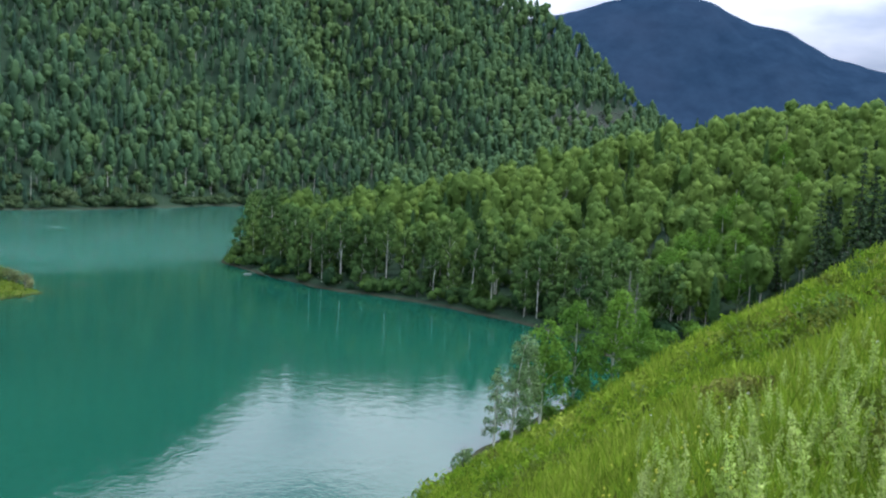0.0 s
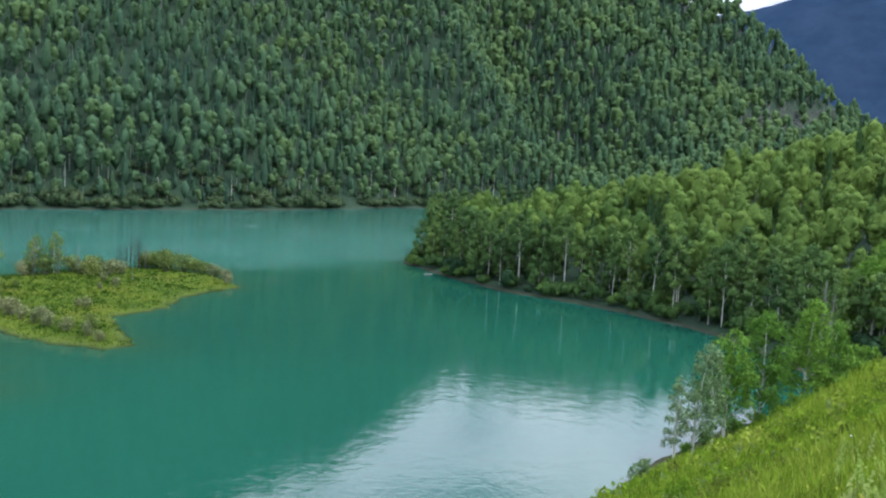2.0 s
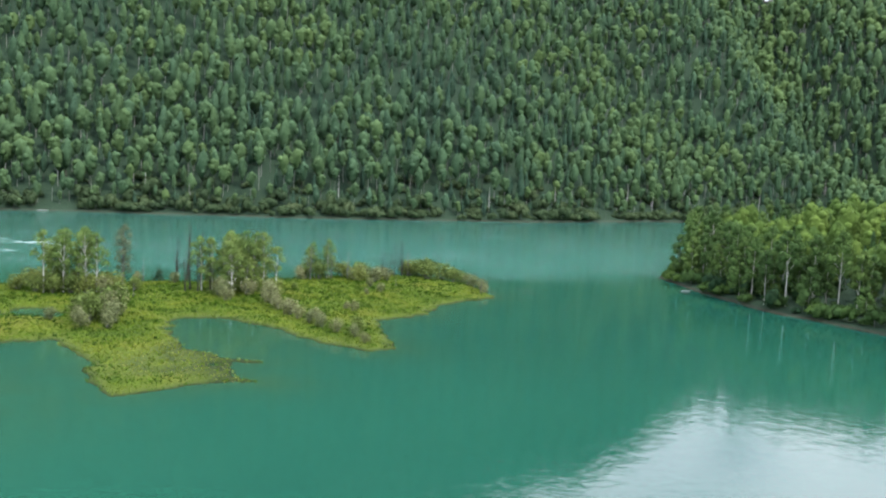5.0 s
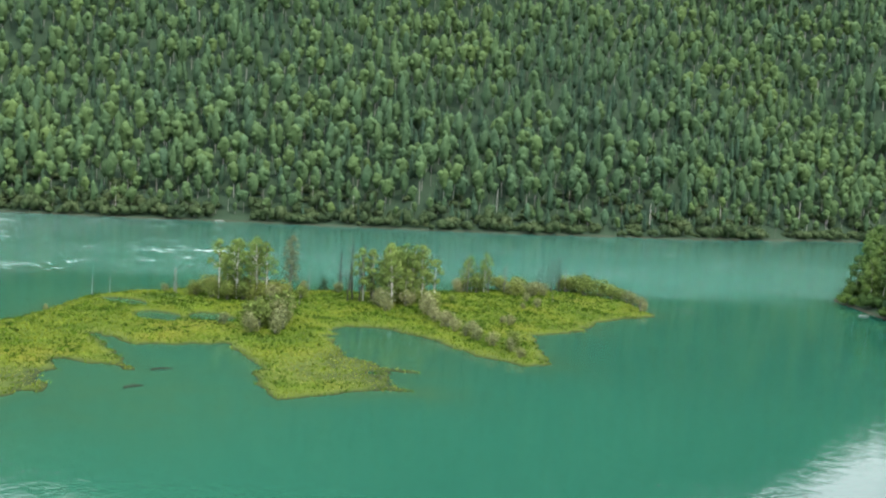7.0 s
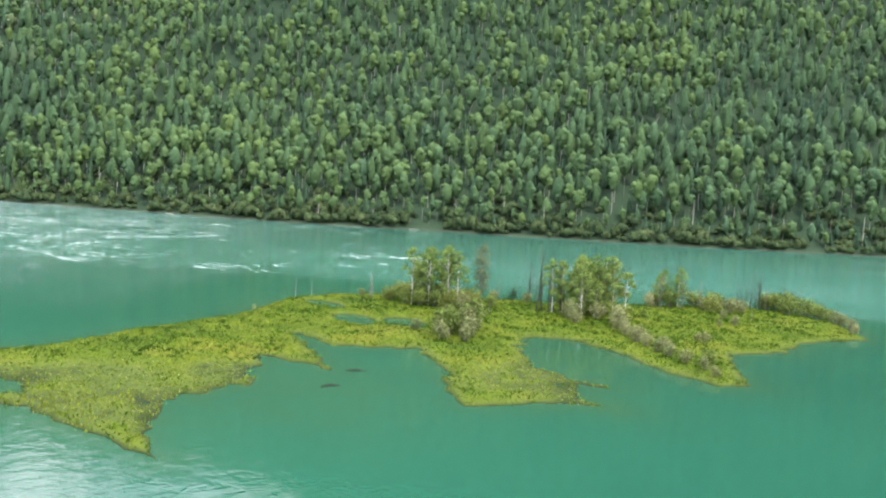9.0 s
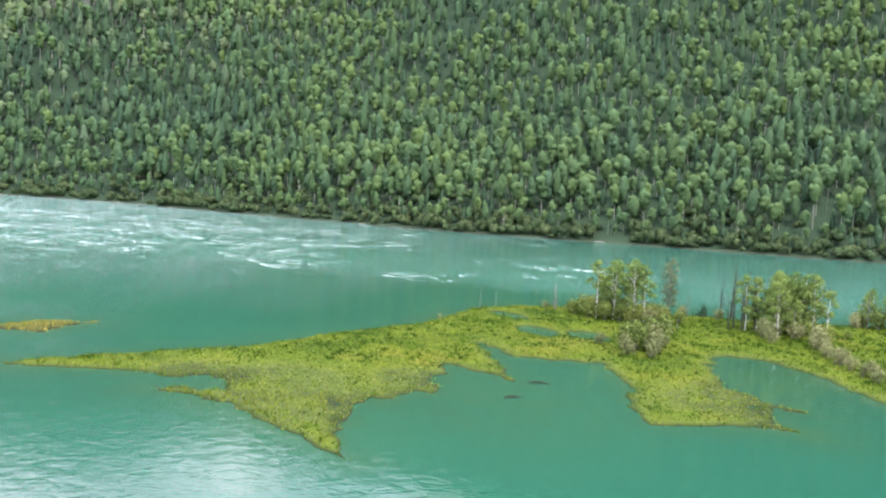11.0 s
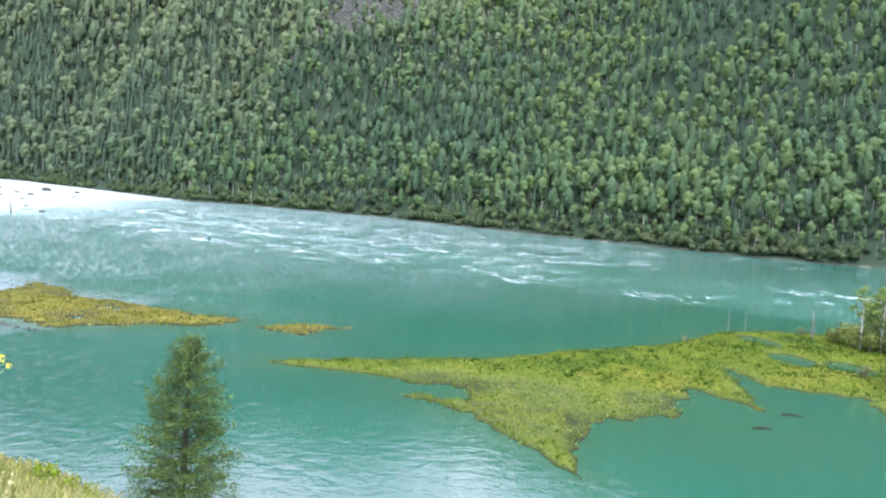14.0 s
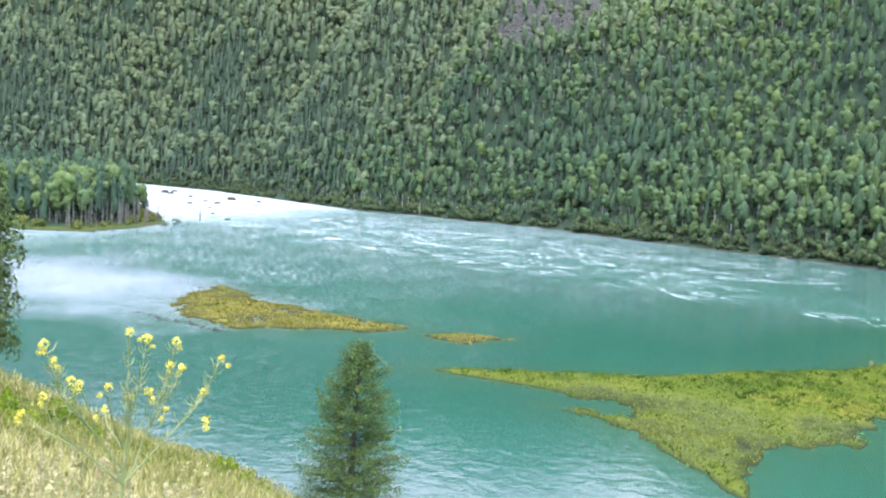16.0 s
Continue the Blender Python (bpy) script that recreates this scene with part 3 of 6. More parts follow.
# Trees are made one metre per metre, standing at the origin.
def broadleaf(rng, height, width, bare=0.3, count=500, size=0.45, lobes=9, limbs=6, sides=5, lean=0.04, core=0.0, stout=1.0):
    """A birch or poplar: bent trunk, rising limbs, and a crown of leafy lobes with gaps between."""
    B, T = Bits(), Bits()
    sway = rng.randn(2) * lean * height
    axis = lambda u: np.array([sway[0] * u * u, sway[1] * u * u, height * u])
    us = np.linspace(0, 0.93, 6)
    r0 = (0.011 * height + 0.03) * stout
    T.tube([axis(u) for u in us], [r0 * (1.15 - u) for u in us], sides)
    centres, radii = [], []
    for k in range(lobes):
        u = bare + (1 - bare) * (0.12 + 0.80 * (k + rng.rand() * 0.7) / lobes)
        v = (u - bare) / (1 - bare)
        reach = width * 0.5 * (0.42 + 0.75 * math.sin(math.pi * min(v * 0.9 + 0.14, 1.0))) * rng.uniform(0.3, 0.75)
        t = k * 2.4 + rng.rand()
        c = axis(u) + np.array([math.cos(t) * reach, math.sin(t) * reach, 0])
        centres.append(c)
        radii.append(width * rng.uniform(0.20, 0.31) * (1.0 - 0.45 * max(v - 0.5, 0)))
        if k < limbs:
            b = axis(max(u - 0.14, 0.1))
            T.tube([b, (b + c) / 2 + [0, 0, 0.02 * height], c], [r0 * 0.42, r0 * 0.3, r0 * 0.14], 3)
    centres.append(axis(0.95))
    radii.append(width * 0.19)
    if core:
        for c, q in zip(centres, radii):
            B.knob(c, np.array([q, q, q * 1.2]) * core, rng)
    w = np.array(radii) ** 2
    pick = rng.choice(len(centres), count, p=w / w.sum())
    d = rng.randn(count, 3)
    d /= np.linalg.norm(d, axis=1, keepdims=True)
    d[:, 2] = np.where(d[:, 2] < -0.3, -d[:, 2] * 0.6, d[:, 2])
    rad = np.array(radii)[pick][:, None] * rng.uniform(0.6, 1.05, (count, 1))
    B.sprays(np.array(centres)[pick] + d * rad * [1, 1, 1.25], d, size, rng, 0.33)
    return T.done(), B.done()


def conifer(rng, height, width, bare=0.08, count=400, size=0.4, tiers=13, limbs=0, sides=5, lean=0.0, droop=0.35, power=0.85, boughs=7, fluff=0.35):
    """A spruce or larch: straight trunk, whorls of drooping boughs that shorten to the tip."""
    B, T = Bits(), Bits()
    r0 = 0.012 * height + 0.03
    top = np.array([lean * height, 0, height])
    T.tube([(0, 0, 0), top * 0.5, top * 0.985], [r0, r0 * 0.6, 0.02], sides)
    per = max(count // (tiers * boughs), 1)
    for k in range(tiers):
        v = (k + 0.5 * rng.rand()) / tiers
        z = height * (bare + (1 - bare) * v * 0.97)
        reach = width * 0.5 * ((1 - v) ** power + 0.05)
        for j in range(boughs):
            t = 2 * math.pi * (j + rng.rand() * 0.8) / boughs + k
            out = np.array([math.cos(t), math.sin(t), 0])
            long = reach * rng.uniform(0.65, 1.12)
            u = (np.arange(per) + rng.rand(per)) / per
            u = (0.25 + 0.75 * u)[:, None]
            c = top * (z / height) + out * long * u - np.array([0, 0, 1]) * droop * long * u ** 1.6
            c = c + rng.randn(per, 3) * size * fluff
            B.sprays(c, np.tile(out * 0.55 + [0, 0, 0.8], (per, 1)), size * (0.55 + 0.6 * (1 - v)), rng, 0.32)
            if limbs and k % 2 == 0 and j < limbs:
                a = top * (z / height)
                T.tube([a, a + out * long * 0.9 - np.array([0, 0, droop * long * 0.8])], [0.035, 0.012], 3)
    B.sprays([top], [[0, 0, 1]], size * 0.5, rng)
    return T.done(), B.done()


def forest_tree(rng, height, width, bare, fat, lobes, count, size, sides=6, rings=4, stem=0.15, core=0.9):
    """A tree of the massed woods: a slim trunk, a soft uneven crown widest at `fat` of its height, side lobes and loose sprays on them."""
    B, T = Bits(), Bits()
    top = np.array([rng.randn() * 0.025 * height, rng.randn() * 0.025 * height, height])
    T.tube([(0, 0, -0.5), top * 0.85], [stem, stem * 0.55], 3)
    z0 = bare * height
    B.egg(top, z0, height, width * core, rng, fat, sides, rings, 1)
    swell = lambda u: np.sin(np.pi * u ** (math.log(0.5) / math.log(fat))) ** 0.75
    for k in range(lobes):
        u = (k + 0.7) / (lobes + 0.6)
        t = 2.4 * k + rng.uniform(-0.5, 0.5)
        q = 0.5 * width * swell(u)
        r = width * rng.uniform(0.19, 0.26)
        B.knob(top * ((z0 + (height - z0) * u) / height) + np.array([math.cos(t), math.sin(t), 0]) * max(q * core - 0.35 * r, 0), np.array([r, r, r * 1.15]), rng, 1)
    u = rng.rand(count) ** 0.8
    t = rng.uniform(0, 6.28, count)
    out = np.column_stack([np.cos(t), np.sin(t), 0.9 * (u - fat) / 0.6 + 0.35])
    c = np.column_stack([np.cos(t), np.sin(t), 0 * t]) * (swell(u) * width * 0.5)[:, None] * rng.uniform(0.80, 1.12, (count, 1)) + np.outer(z0 + (height - z0) * u, [0, 0, 1])
    c += top * (c[:, 2:] / height) * [1, 1, 0]
    B.sprays(c, out, size, rng, 0.3)
    return T.done(), B.done()


def bush(rng, height, width, lobes, count, size):
    """A rounded willow bush of the massed banks: soft lobes to the ground with sprays on them."""
    B, T = Bits(), Bits()
    T.tube([(0, 0, -0.3), (0.1, 0, height * 0.5)], [0.09, 0.05], 3)
    cs, rs = [], []
    for k in range(lobes):
        t, q = 2.4 * k + rng.rand(), (0.0 if k == 0 else 0.27 * width)
        h = height * (0.62 if k == 0 else rng.uniform(0.34, 0.52))
        cs.append((math.cos(t) * q, math.sin(t) * q, h))
        rs.append((0.27 * width, 0.27 * width, height * 0.36 if k == 0 else h * 0.85))
        B.knob(cs[-1], np.array(rs[-1]) * 0.85, rng, 1)
    cs, rs = np.array(cs), np.array(rs)
    pick = rng.randint(0, lobes, count)
    d = rng.randn(count, 3) + [0, 0, 0.5]
    d /= np.linalg.norm(d, axis=1, keepdims=True)
    B.sprays(np.maximum(cs[pick] + d * rs[pick] * rng.uniform(0.8, 1.25, (count, 1)), [-99, -99, 0.05]), d, size, rng, 0.3)
    return T.done(), B.done()


def shrub(rng, height, width, count=160, size=0.28, lobes=6, stems=3):
    B, T = Bits(), Bits()
    cs = []
    for k in range(lobes):
        t = rng.rand() * 6.28
        q = width * 0.33 * math.sqrt(rng.rand())
        cs.append((math.cos(t) * q, math.sin(t) * q, height * rng.uniform(0.28, 0.68)))
        if k < stems or stems == 3:
            T.tube([(0.1 * math.cos(t), 0.1 * math.sin(t), -0.1), (cs[-1][0] * 0.6, cs[-1][1] * 0.6, cs[-1][2] * 0.7), cs[-1]], [0.05, 0.035, 0.015], 3)
    cs = np.array(cs)
    d = rng.randn(count, 3)
    d /= np.linalg.norm(d, axis=1, keepdims=True)
    pick = rng.randint(0, lobes, count)
    B.sprays(np.maximum(cs[pick] + d * [width * 0.26, width * 0.26, height * 0.34] * rng.uniform(0.6, 1.05, (count, 1)), [-99, -99, 0.05]), d, size, rng, 0.55)
    return T.done(), B.done()


def blades(B, c, height, width, rng, lean=0.35):
    """Grass blades, one narrow triangle each, at rows of places c."""
    k = len(c)
    t = rng.uniform(0, 6.28, k)
    side = np.column_stack([np.cos(t), np.sin(t), 0 * t]) * (np.broadcast_to(width, (k,)) * 0.5)[:, None]
    tip = np.column_stack([rng.randn(k) * lean, rng.randn(k) * lean, np.ones(k)]) * (np.broadcast_to(height, (k,)) * rng.uniform(0.6, 1.25, k))[:, None]
    v = np.stack([c - side, c + side, c + tip], 1)
    B.add(v.reshape(-1, 3), np.arange(3 * k).reshape(-1, 3))


def massed(name, protos, spots, materials, label, category):
    """Many plants as one mesh. spots: rows of x, y, z, scale, turn, kind, tint."""
    V, F, I, A, S, n = [], [], [], [], [], 0
    for kind, (trunk, crown) in enumerate(protos):
        rows = spots[spots[:, 5] == kind]
        if not len(rows):
            continue
        pv = np.vstack([trunk[0], crown[0]])
        pf = np.vstack([trunk[1], crown[1] + len(trunk[0])])
        pi = np.concatenate([np.full(len(trunk[1]), 0), np.full(len(crown[1]), 1)])
        k = len(rows)
        c, s, g = np.cos(rows[:, 4]), np.sin(rows[:, 4]), rows[:, 3]
        v = np.empty((k, len(pv), 3), np.float32)
        v[:, :, 0] = (np.outer(c, pv[:, 0]) - np.outer(s, pv[:, 1])) * g[:, None] + rows[:, :1]
        v[:, :, 1] = (np.outer(s, pv[:, 0]) + np.outer(c, pv[:, 1])) * g[:, None] + rows[:, 1:2]
        v[:, :, 2] = pv[:, 2] * g[:, None] + rows[:, 2:3]
        V.append(v.reshape(-1, 3))
        F.append((pf[None] + (n + np.arange(k) * len(pv))[:, None, None]).reshape(-1, 3))
        I.append(np.tile(pi, k))
        A.append(np.repeat(rows[:, 6], len(pv)))
        S.append(np.tile(np.concatenate([np.zeros(len(trunk[1])), crown[2]]) == 1, k))
        n += k * len(pv)
    me = mesh_of(name, np.vstack(V), np.vstack(F), materials, np.concatenate(I), ("tint", np.concatenate(A)), np.concatenate(S))
    return tagged(new(name, me), label, category, kind="stuff")


def scatter(rng, box, step, jitter=0.45):
    x0, y0, x1, y1 = box
    x, y = np.meshgrid(np.arange(x0, x1, step), np.arange(y0, y1, step), indexing="ij")
    x, y = x.ravel(), y.ravel()
    x = x + rng.uniform(-jitter, jitter, x.shape) * step
    y = y + rng.uniform(-jitter, jitter, y.shape) * step
    return x, y


# ---------------------------------------------------------------- ground and water
def build_ground():
    az = np.radians(np.concatenate([np.arange(-180, -36, 4.0), np.arange(-36, 124, 0.64), np.arange(124, 180, 4.0)]))
    r = np.concatenate([[0.0], np.geomspace(0.6, 60, 70), np.geomspace(61, 620, 150), np.geomspace(630, 1700, 70), np.geomspace(1750, 4600, 20)])
    A, Rr = np.meshgrid(az, r, indexing="ij")
    x, y = -np.sin(A) * Rr, np.cos(A) * Rr
    z = land(x, y)
    hill, other = near_hill(x, y), np.maximum(spit_land(x, y)[0], far_slope(x, y)[0])
    meadow = smooth((hill - other + 0.5) / 2.0) * smooth((190 - Rr) / 60)
    shelf = left_land(x, y)[1]
    meadow = np.maximum(meadow, 0.8 * smooth(shelf / 2) * smooth((14 - shelf) / 4))
    me = mesh_of("ground", np.stack([x, y, z], -1).reshape(-1, 3), grid_faces(len(az), len(r), True), [GROUND], tint=("meadow", meadow.ravel()), smooth_faces=True)
    sc = me.attributes.new("scree", 'FLOAT', 'POINT')
    sc.data.foreach_set("value", in_scree(x, y).astype(np.float32).ravel())
    return tagged(new("ground", me), "grassy hillside and wooded valley sides around the lake", "ground", kind="structure")


build_ground()


def build_far_mountain():
    az = np.radians(np.linspace(-60, 14, 150))
    t = np.linspace(0, 1, 60)
    A, Tt = np.meshgrid(az, t, indexing="ij")
    r = 2900 + 1500 * Tt
    x, y = -np.sin(A) * r, np.cos(A) * r
    deg = np.degrees(A)
    el = np.interp(deg, [-60, -40, -30, -25.4, -22.7, -20.1, -18.2, -15.8, -13, -9.8, -7.1, -4.9, 0, 14],
                   [4.5, 5.0, 6.0, 6.6, 7.4, 9.0, 9.35, 10.5, 10.9, 10.5, 9.8, 9.4, 8.5, 6.5])
    crest = np.tan(np.radians(el)) * 4000
    bell = np.where(Tt < 0.733, smooth(Tt / 0.733) ** 0.9, 1 - 0.5 * smooth((Tt - 0.733) / 0.267))
    z = 20 + crest * bell + 40 * value_noise(x, y, 420, 4) * np.sin(np.pi * np.clip(Tt * 1.2, 0, 1)) + 5 * value_noise(x, y, 30, 2)
    me = mesh_of("distant_mountain", np.stack([x, y, z], -1).reshape(-1, 3), grid_faces(150, 60), [FARHAZE], smooth_faces=True)
    return tagged(new("distant_mountain", me), "far wooded mountain ridge, painted blue for distance haze", "mountain", kind="structure")


build_far_mountain()

# ---------------------------------------------------------------- forest on the far slope
rng = np.random.RandomState(11)


def forest_protos(rng, level):
    """Tree kinds for massed woods: 0-1 dark spruce, 2-4 larch, 5-8 birch, 9-11 tall birch with a clear trunk. level: 2 near, 1 middle, 0 far."""
    n, size = (20, 44, 190)[level], (0.85, 0.56, 0.36)[level]
    few = (0, 0, 2)[level]
    shapes = ((16.0, 4.0, 0.05, 0.28, 0), (13.5, 4.2, 0.06, 0.30, 0), (17.5, 5.2, 0.22, 0.46, few + 1), (15.5, 5.6, 0.26, 0.52, few + 2), (18.0, 5.4, 0.28, 0.50, few + 1),
              (14.5, 6.2, 0.34, 0.58, few + 3), (16.5, 6.6, 0.40, 0.60, few + 3), (13.0, 6.0, 0.28, 0.54, few + 3), (15.5, 7.0, 0.36, 0.58, few + 3),
              (17.0, 6.0, 0.50, 0.62, few + 3), (18.0, 5.6, 0.54, 0.62, few + 3), (15.5, 6.4, 0.46, 0.60, few + 3))
    slim = (1.0, 1.0, 0.8)[level]
    return [forest_tree(rng, h, w * slim, b, f, m, n, size, (5, 6, 7)[level], (3, 4, 5)[level], (0.3, 0.17, 0.14)[level], (0.88, 0.82, 0.78)[level]) for h, w, b, f, m in shapes]


def forest_kinds(rng, birch, spruce, clear=0.12):
    """The kind of each tree, and its tint, from its being a birch (with a clear trunk or not), a spruce or else a larch."""
    k = len(birch)
    kind = np.where(birch, np.where(rng.rand(k) < clear, 9 + rng.randint(0, 3, k), 5 + rng.randint(0, 4, k)), np.where(spruce, rng.randint(0, 2, k), 2 + rng.randint(0, 3, k)))
    return kind, np.where(birch, 0.68, np.where(spruce, 0.12, 0.46)) + np.where(spruce, 0.07, 0.12) * rng.randn(k)


def far_forest():
    rng = np.random.RandomState(21)
    bands = (("far_forest_shore", 5.0, 70.0, 5.4, 1), ("far_forest_slope", 70.0, 300.0, 6.4, 1), ("far_forest_crest", 300.0, 620.0, 9.2, 0))
    for name, d0, d1, step, level in bands:
        x, y = scatter(rng, (-1500, -1000, 420, 1400), step)
        az = np.degrees(np.arctan2(-x, y))
        keep = (az > -17) & (az < 120)
        x, y = x[keep], y[keep]
        z, d = far_slope(x, y)
        r = np.hypot(x, y)
        keep = (d > d0) & (d < d1) & (r < 1650) & (z > 0.5)
        # behind the crest, and high overhead, only a thin stand
        back, _, past = to_line(x, y, [p[:2] for p in RIDGE])
        keep &= ((past < 0) | (back < 14)) & (rng.rand(len(x)) < np.interp(np.degrees(np.arctan2(z - H, r)), [12, 13.5, 17], [1.0, 0.5, 0.25]))
        # farther along the valley the trees hide one another: fewer are needed
        keep &= rng.rand(len(x)) < np.clip(900 / r, 0.3, 1.0)
        keep &= ~in_scree(x, y) | (rng.rand(len(x)) < np.where(x < -500, 0.20, 0.14))
        x, y, z, d, r = x[keep], y[keep], z[keep], d[keep], r[keep]
        k = len(x)
        grove = value_noise(x, y, 110, 3) + 0.5 * value_noise(x, y, 28, 2)
        birch = rng.rand(k) < np.where(d < 45, 0.56, 0.36 + 0.55 * np.clip(grove, -0.6, 0.7))
        bend = smooth((-540 - x) / 120) * smooth((170 - d) / 120)
        birch &= rng.rand(k) > 0.55 * bend
        spruce = rng.rand(k) < 0.30 + 0.45 * bend - 0.35 * np.clip(grove, -0.6, 0.6)
        kind, tint = forest_kinds(rng, birch, spruce & ~birch, np.where(d < 32, 0.55, 0.10))
        g = rng.uniform(0.62, 1.22, k) * np.where(d < 14, 0.66, 1.0) * np.where(kind < 2, rng.uniform(0.6, 1.05, k), 1.0) * np.clip(r / 640, 1.0, 1.5)
        # lighter up the slope and with distance: haze put into the tint
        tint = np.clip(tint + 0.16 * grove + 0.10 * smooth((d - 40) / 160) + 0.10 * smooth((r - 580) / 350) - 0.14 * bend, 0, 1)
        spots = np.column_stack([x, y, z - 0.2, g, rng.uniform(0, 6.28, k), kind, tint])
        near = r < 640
        # the hazed leaf colour takes over with distance up the valley
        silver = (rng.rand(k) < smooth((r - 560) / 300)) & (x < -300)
        for at, leaf, which in ((level, LEAF_FOREST, near & ~silver), (level, LEAF_HAZED, near & silver), (0, LEAF_FOREST, ~near & ~silver), (0, LEAF_HAZED, ~near & silver)):
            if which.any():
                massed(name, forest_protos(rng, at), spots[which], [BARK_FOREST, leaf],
                       "birch and larch forest farther up the valley, paled by painted haze" if leaf is LEAF_HAZED else "dense mixed larch and birch forest covering the mountainside", "forest")


far_forest()


def scree_blocks():
    """Fallen blocks on the bare stony runs."""
    rng = np.random.RandomState(25)
    x, y = scatter(rng, (-1250, -200, 420, 1150), 3.4)
    keep = in_scree(x, y)
    x, y = x[keep], y[keep]
    B = Bits()
    z = far_slope(x, y)[0]
    for a, b, c in list(zip(x, y, z))[:2600]:
        B.knob((a, b, c), np.array([1.0, 0.9, 0.7]) * rng.uniform(0.5, 2.0), rng)
    v, f, _ = B.done()
    tagged(new("scree_blocks", mesh_of("scree_blocks", v, f, [SCREE])), "grey scree blocks fallen down the bare slope", "rocks", kind="stuff")


scree_blocks()


def shore_shrubs():
    """The belt of willows along the far bank, and the undergrowth at the foot of the spit's trees."""
    rng = np.random.RandomState(23)
    protos = [bush(rng, 4.4, 6.0, 3, 120, 0.46), bush(rng, 3.2, 5.0, 3, 100, 0.42), bush(rng, 5.4, 5.4, 3, 120, 0.46), bush(rng, 3.8, 6.6, 4, 130, 0.44)]
    for name, wood, box, step, d0, d1, label in (
            ("far_bank_willows", far_slope, (-1100, -320, 60, 640), 4.3, 0.8, 26.0, "belt of rounded olive willow scrub along the far bank"),
            ("spit_undergrowth", spit_land, (-80, 130, 60, 330), 2.6, 0.6, 26.0, "green undergrowth beneath the shore birches")):
        x, y = scatter(rng, box, step)
        z, d = wood(x, y)
        keep = (d > d0) & (d < d1) & (value_noise(x, y, 26, 2) > np.where(x < -200, -0.55, -0.38)) & (np.degrees(np.arctan2(-x, y)) > -16) & (rng.rand(len(x)) < np.where(d < 13, 0.85, 0.25) * (1.0 if wood is far_slope else 0.7)) & (near_hill(x, y) < 1)
        x, y, z, d = x[keep], y[keep], z[keep], d[keep]
        k = len(x)
        tint = np.clip((0.5 if wood is far_slope else 0.28) + 0.2 * rng.randn(k), 0, 1)
        massed(name, protos, np.column_stack([x, y, z - 0.1, rng.uniform(0.55, 1.55, k) * (1.0 if wood is far_slope else 0.62), rng.uniform(0, 6.28, k), rng.randint(0, 4, k), tint]),
               [BARK_GREY, LEAF_WILLOW if wood is far_slope else LEAF_BIRCH_J], label, "shrubs")


shore_shrubs()


# ---------------------------------------------------------------- woods on the spit
def spit_forest():
    rng = np.random.RandomState(31)
    x, y = scatter(rng, (-80, 120, 330, 560), 5.5)
    z, d = spit_land(x, y)
    hill = near_hill(x, y)
    r = np.hypot(x, y)
    az = np.degrees(np.arctan2(-x, y))
    keep = (d > 14) & (az > -33) & (r > 150) & (r < 480) & (hill < z + 5)
    x, y, r, d = x[keep], y[keep], r[keep], d[keep]
    z = land(x, y)
    k = len(x)
    dark = rng.rand(k) < 0.10 + 0.35 * smooth((x - 60) / 90) * smooth((300 - r) / 120)
    kind, tint = forest_kinds(rng, ~dark, dark)
    g = rng.uniform(0.78, 1.08, k) * np.where((r < 200) & (az[keep] < -9), 0.8, 1.0)
    # trees back from the shore lighter: the lit canopy put into the tint
    tint = np.clip(tint + 0.22 * smooth((d - 25) / 60), 0, 1)
    spots = np.column_stack([x, y, z - 0.2, g, rng.uniform(0, 6.28, k), kind, tint])
    for level, which in ((2, r < 300), (1, r >= 300)):
        massed("spit_forest", forest_protos(rng, level), spots[which], [BARK_FOREST, LEAF_BIRCH_J], "bright green birch forest on the low spit", "forest")


spit_forest()


def make_tree(name, label, protos, bark, leaf, group=""):
    """A tree as a thing with its trunk and crown."""
    trunk, crown = protos
    ob = thing(name, label, "tree", group)
    part("trunk", mesh_of("trunk", trunk[0], trunk[1], [bark], smooth_faces=True), ob)
    part("crown", mesh_of("crown", crown[0], crown[1], [leaf]), ob)
    return ob


def plant(models, spots, rng, scale=(0.85, 1.15)):
    """Set copies of the models at x, y[, scale]; the first copy of each model is the model itself."""
    fresh = set(models)
    for k, (x, y, *s) in enumerate(spots):
        ob = models[k % len(models)]
        g = s[0] if s else rng.uniform(*scale)
        m = pose(x, y, float(land(x, y)) - 0.15, 0, 0, rng.uniform(0, 360))
        if ob in fresh:
            fresh.discard(ob)
            ob.matrix_basis = m
        else:
            ob = copy_thing(ob, m)
        ob.scale = (g, g, g)


def spit_edge():
    rng = np.random.RandomState(41)
    models = [make_tree("birch_tree", "tall white-trunked birch on the wooded shore", broadleaf(rng, h, w, b, 620, 0.34, 11, 8, core=0.55, stout=0.5), BARK_WHITE, LEAF_SHORE, "birches along the shore")
              for h, w, b in ((15.5, 5.6, 0.32), (14.0, 5.4, 0.22), (16.5, 5.4, 0.40), (12.0, 5.6, 0.10), (15.0, 5.0, 0.34), (8.5, 5.0, 0.05))]
    x, y = scatter(rng, (-75, 130, 70, 330), 4.4)
    d = spit_land(x, y)[1]
    keep = (d > 2.5) & (d < 14) & (y > 150) & (near_hill(x, y) < 2.5)
    spots = list(zip(x[keep], y[keep]))
    plant(models, spots, rng, (0.75, 1.15))


spit_edge()


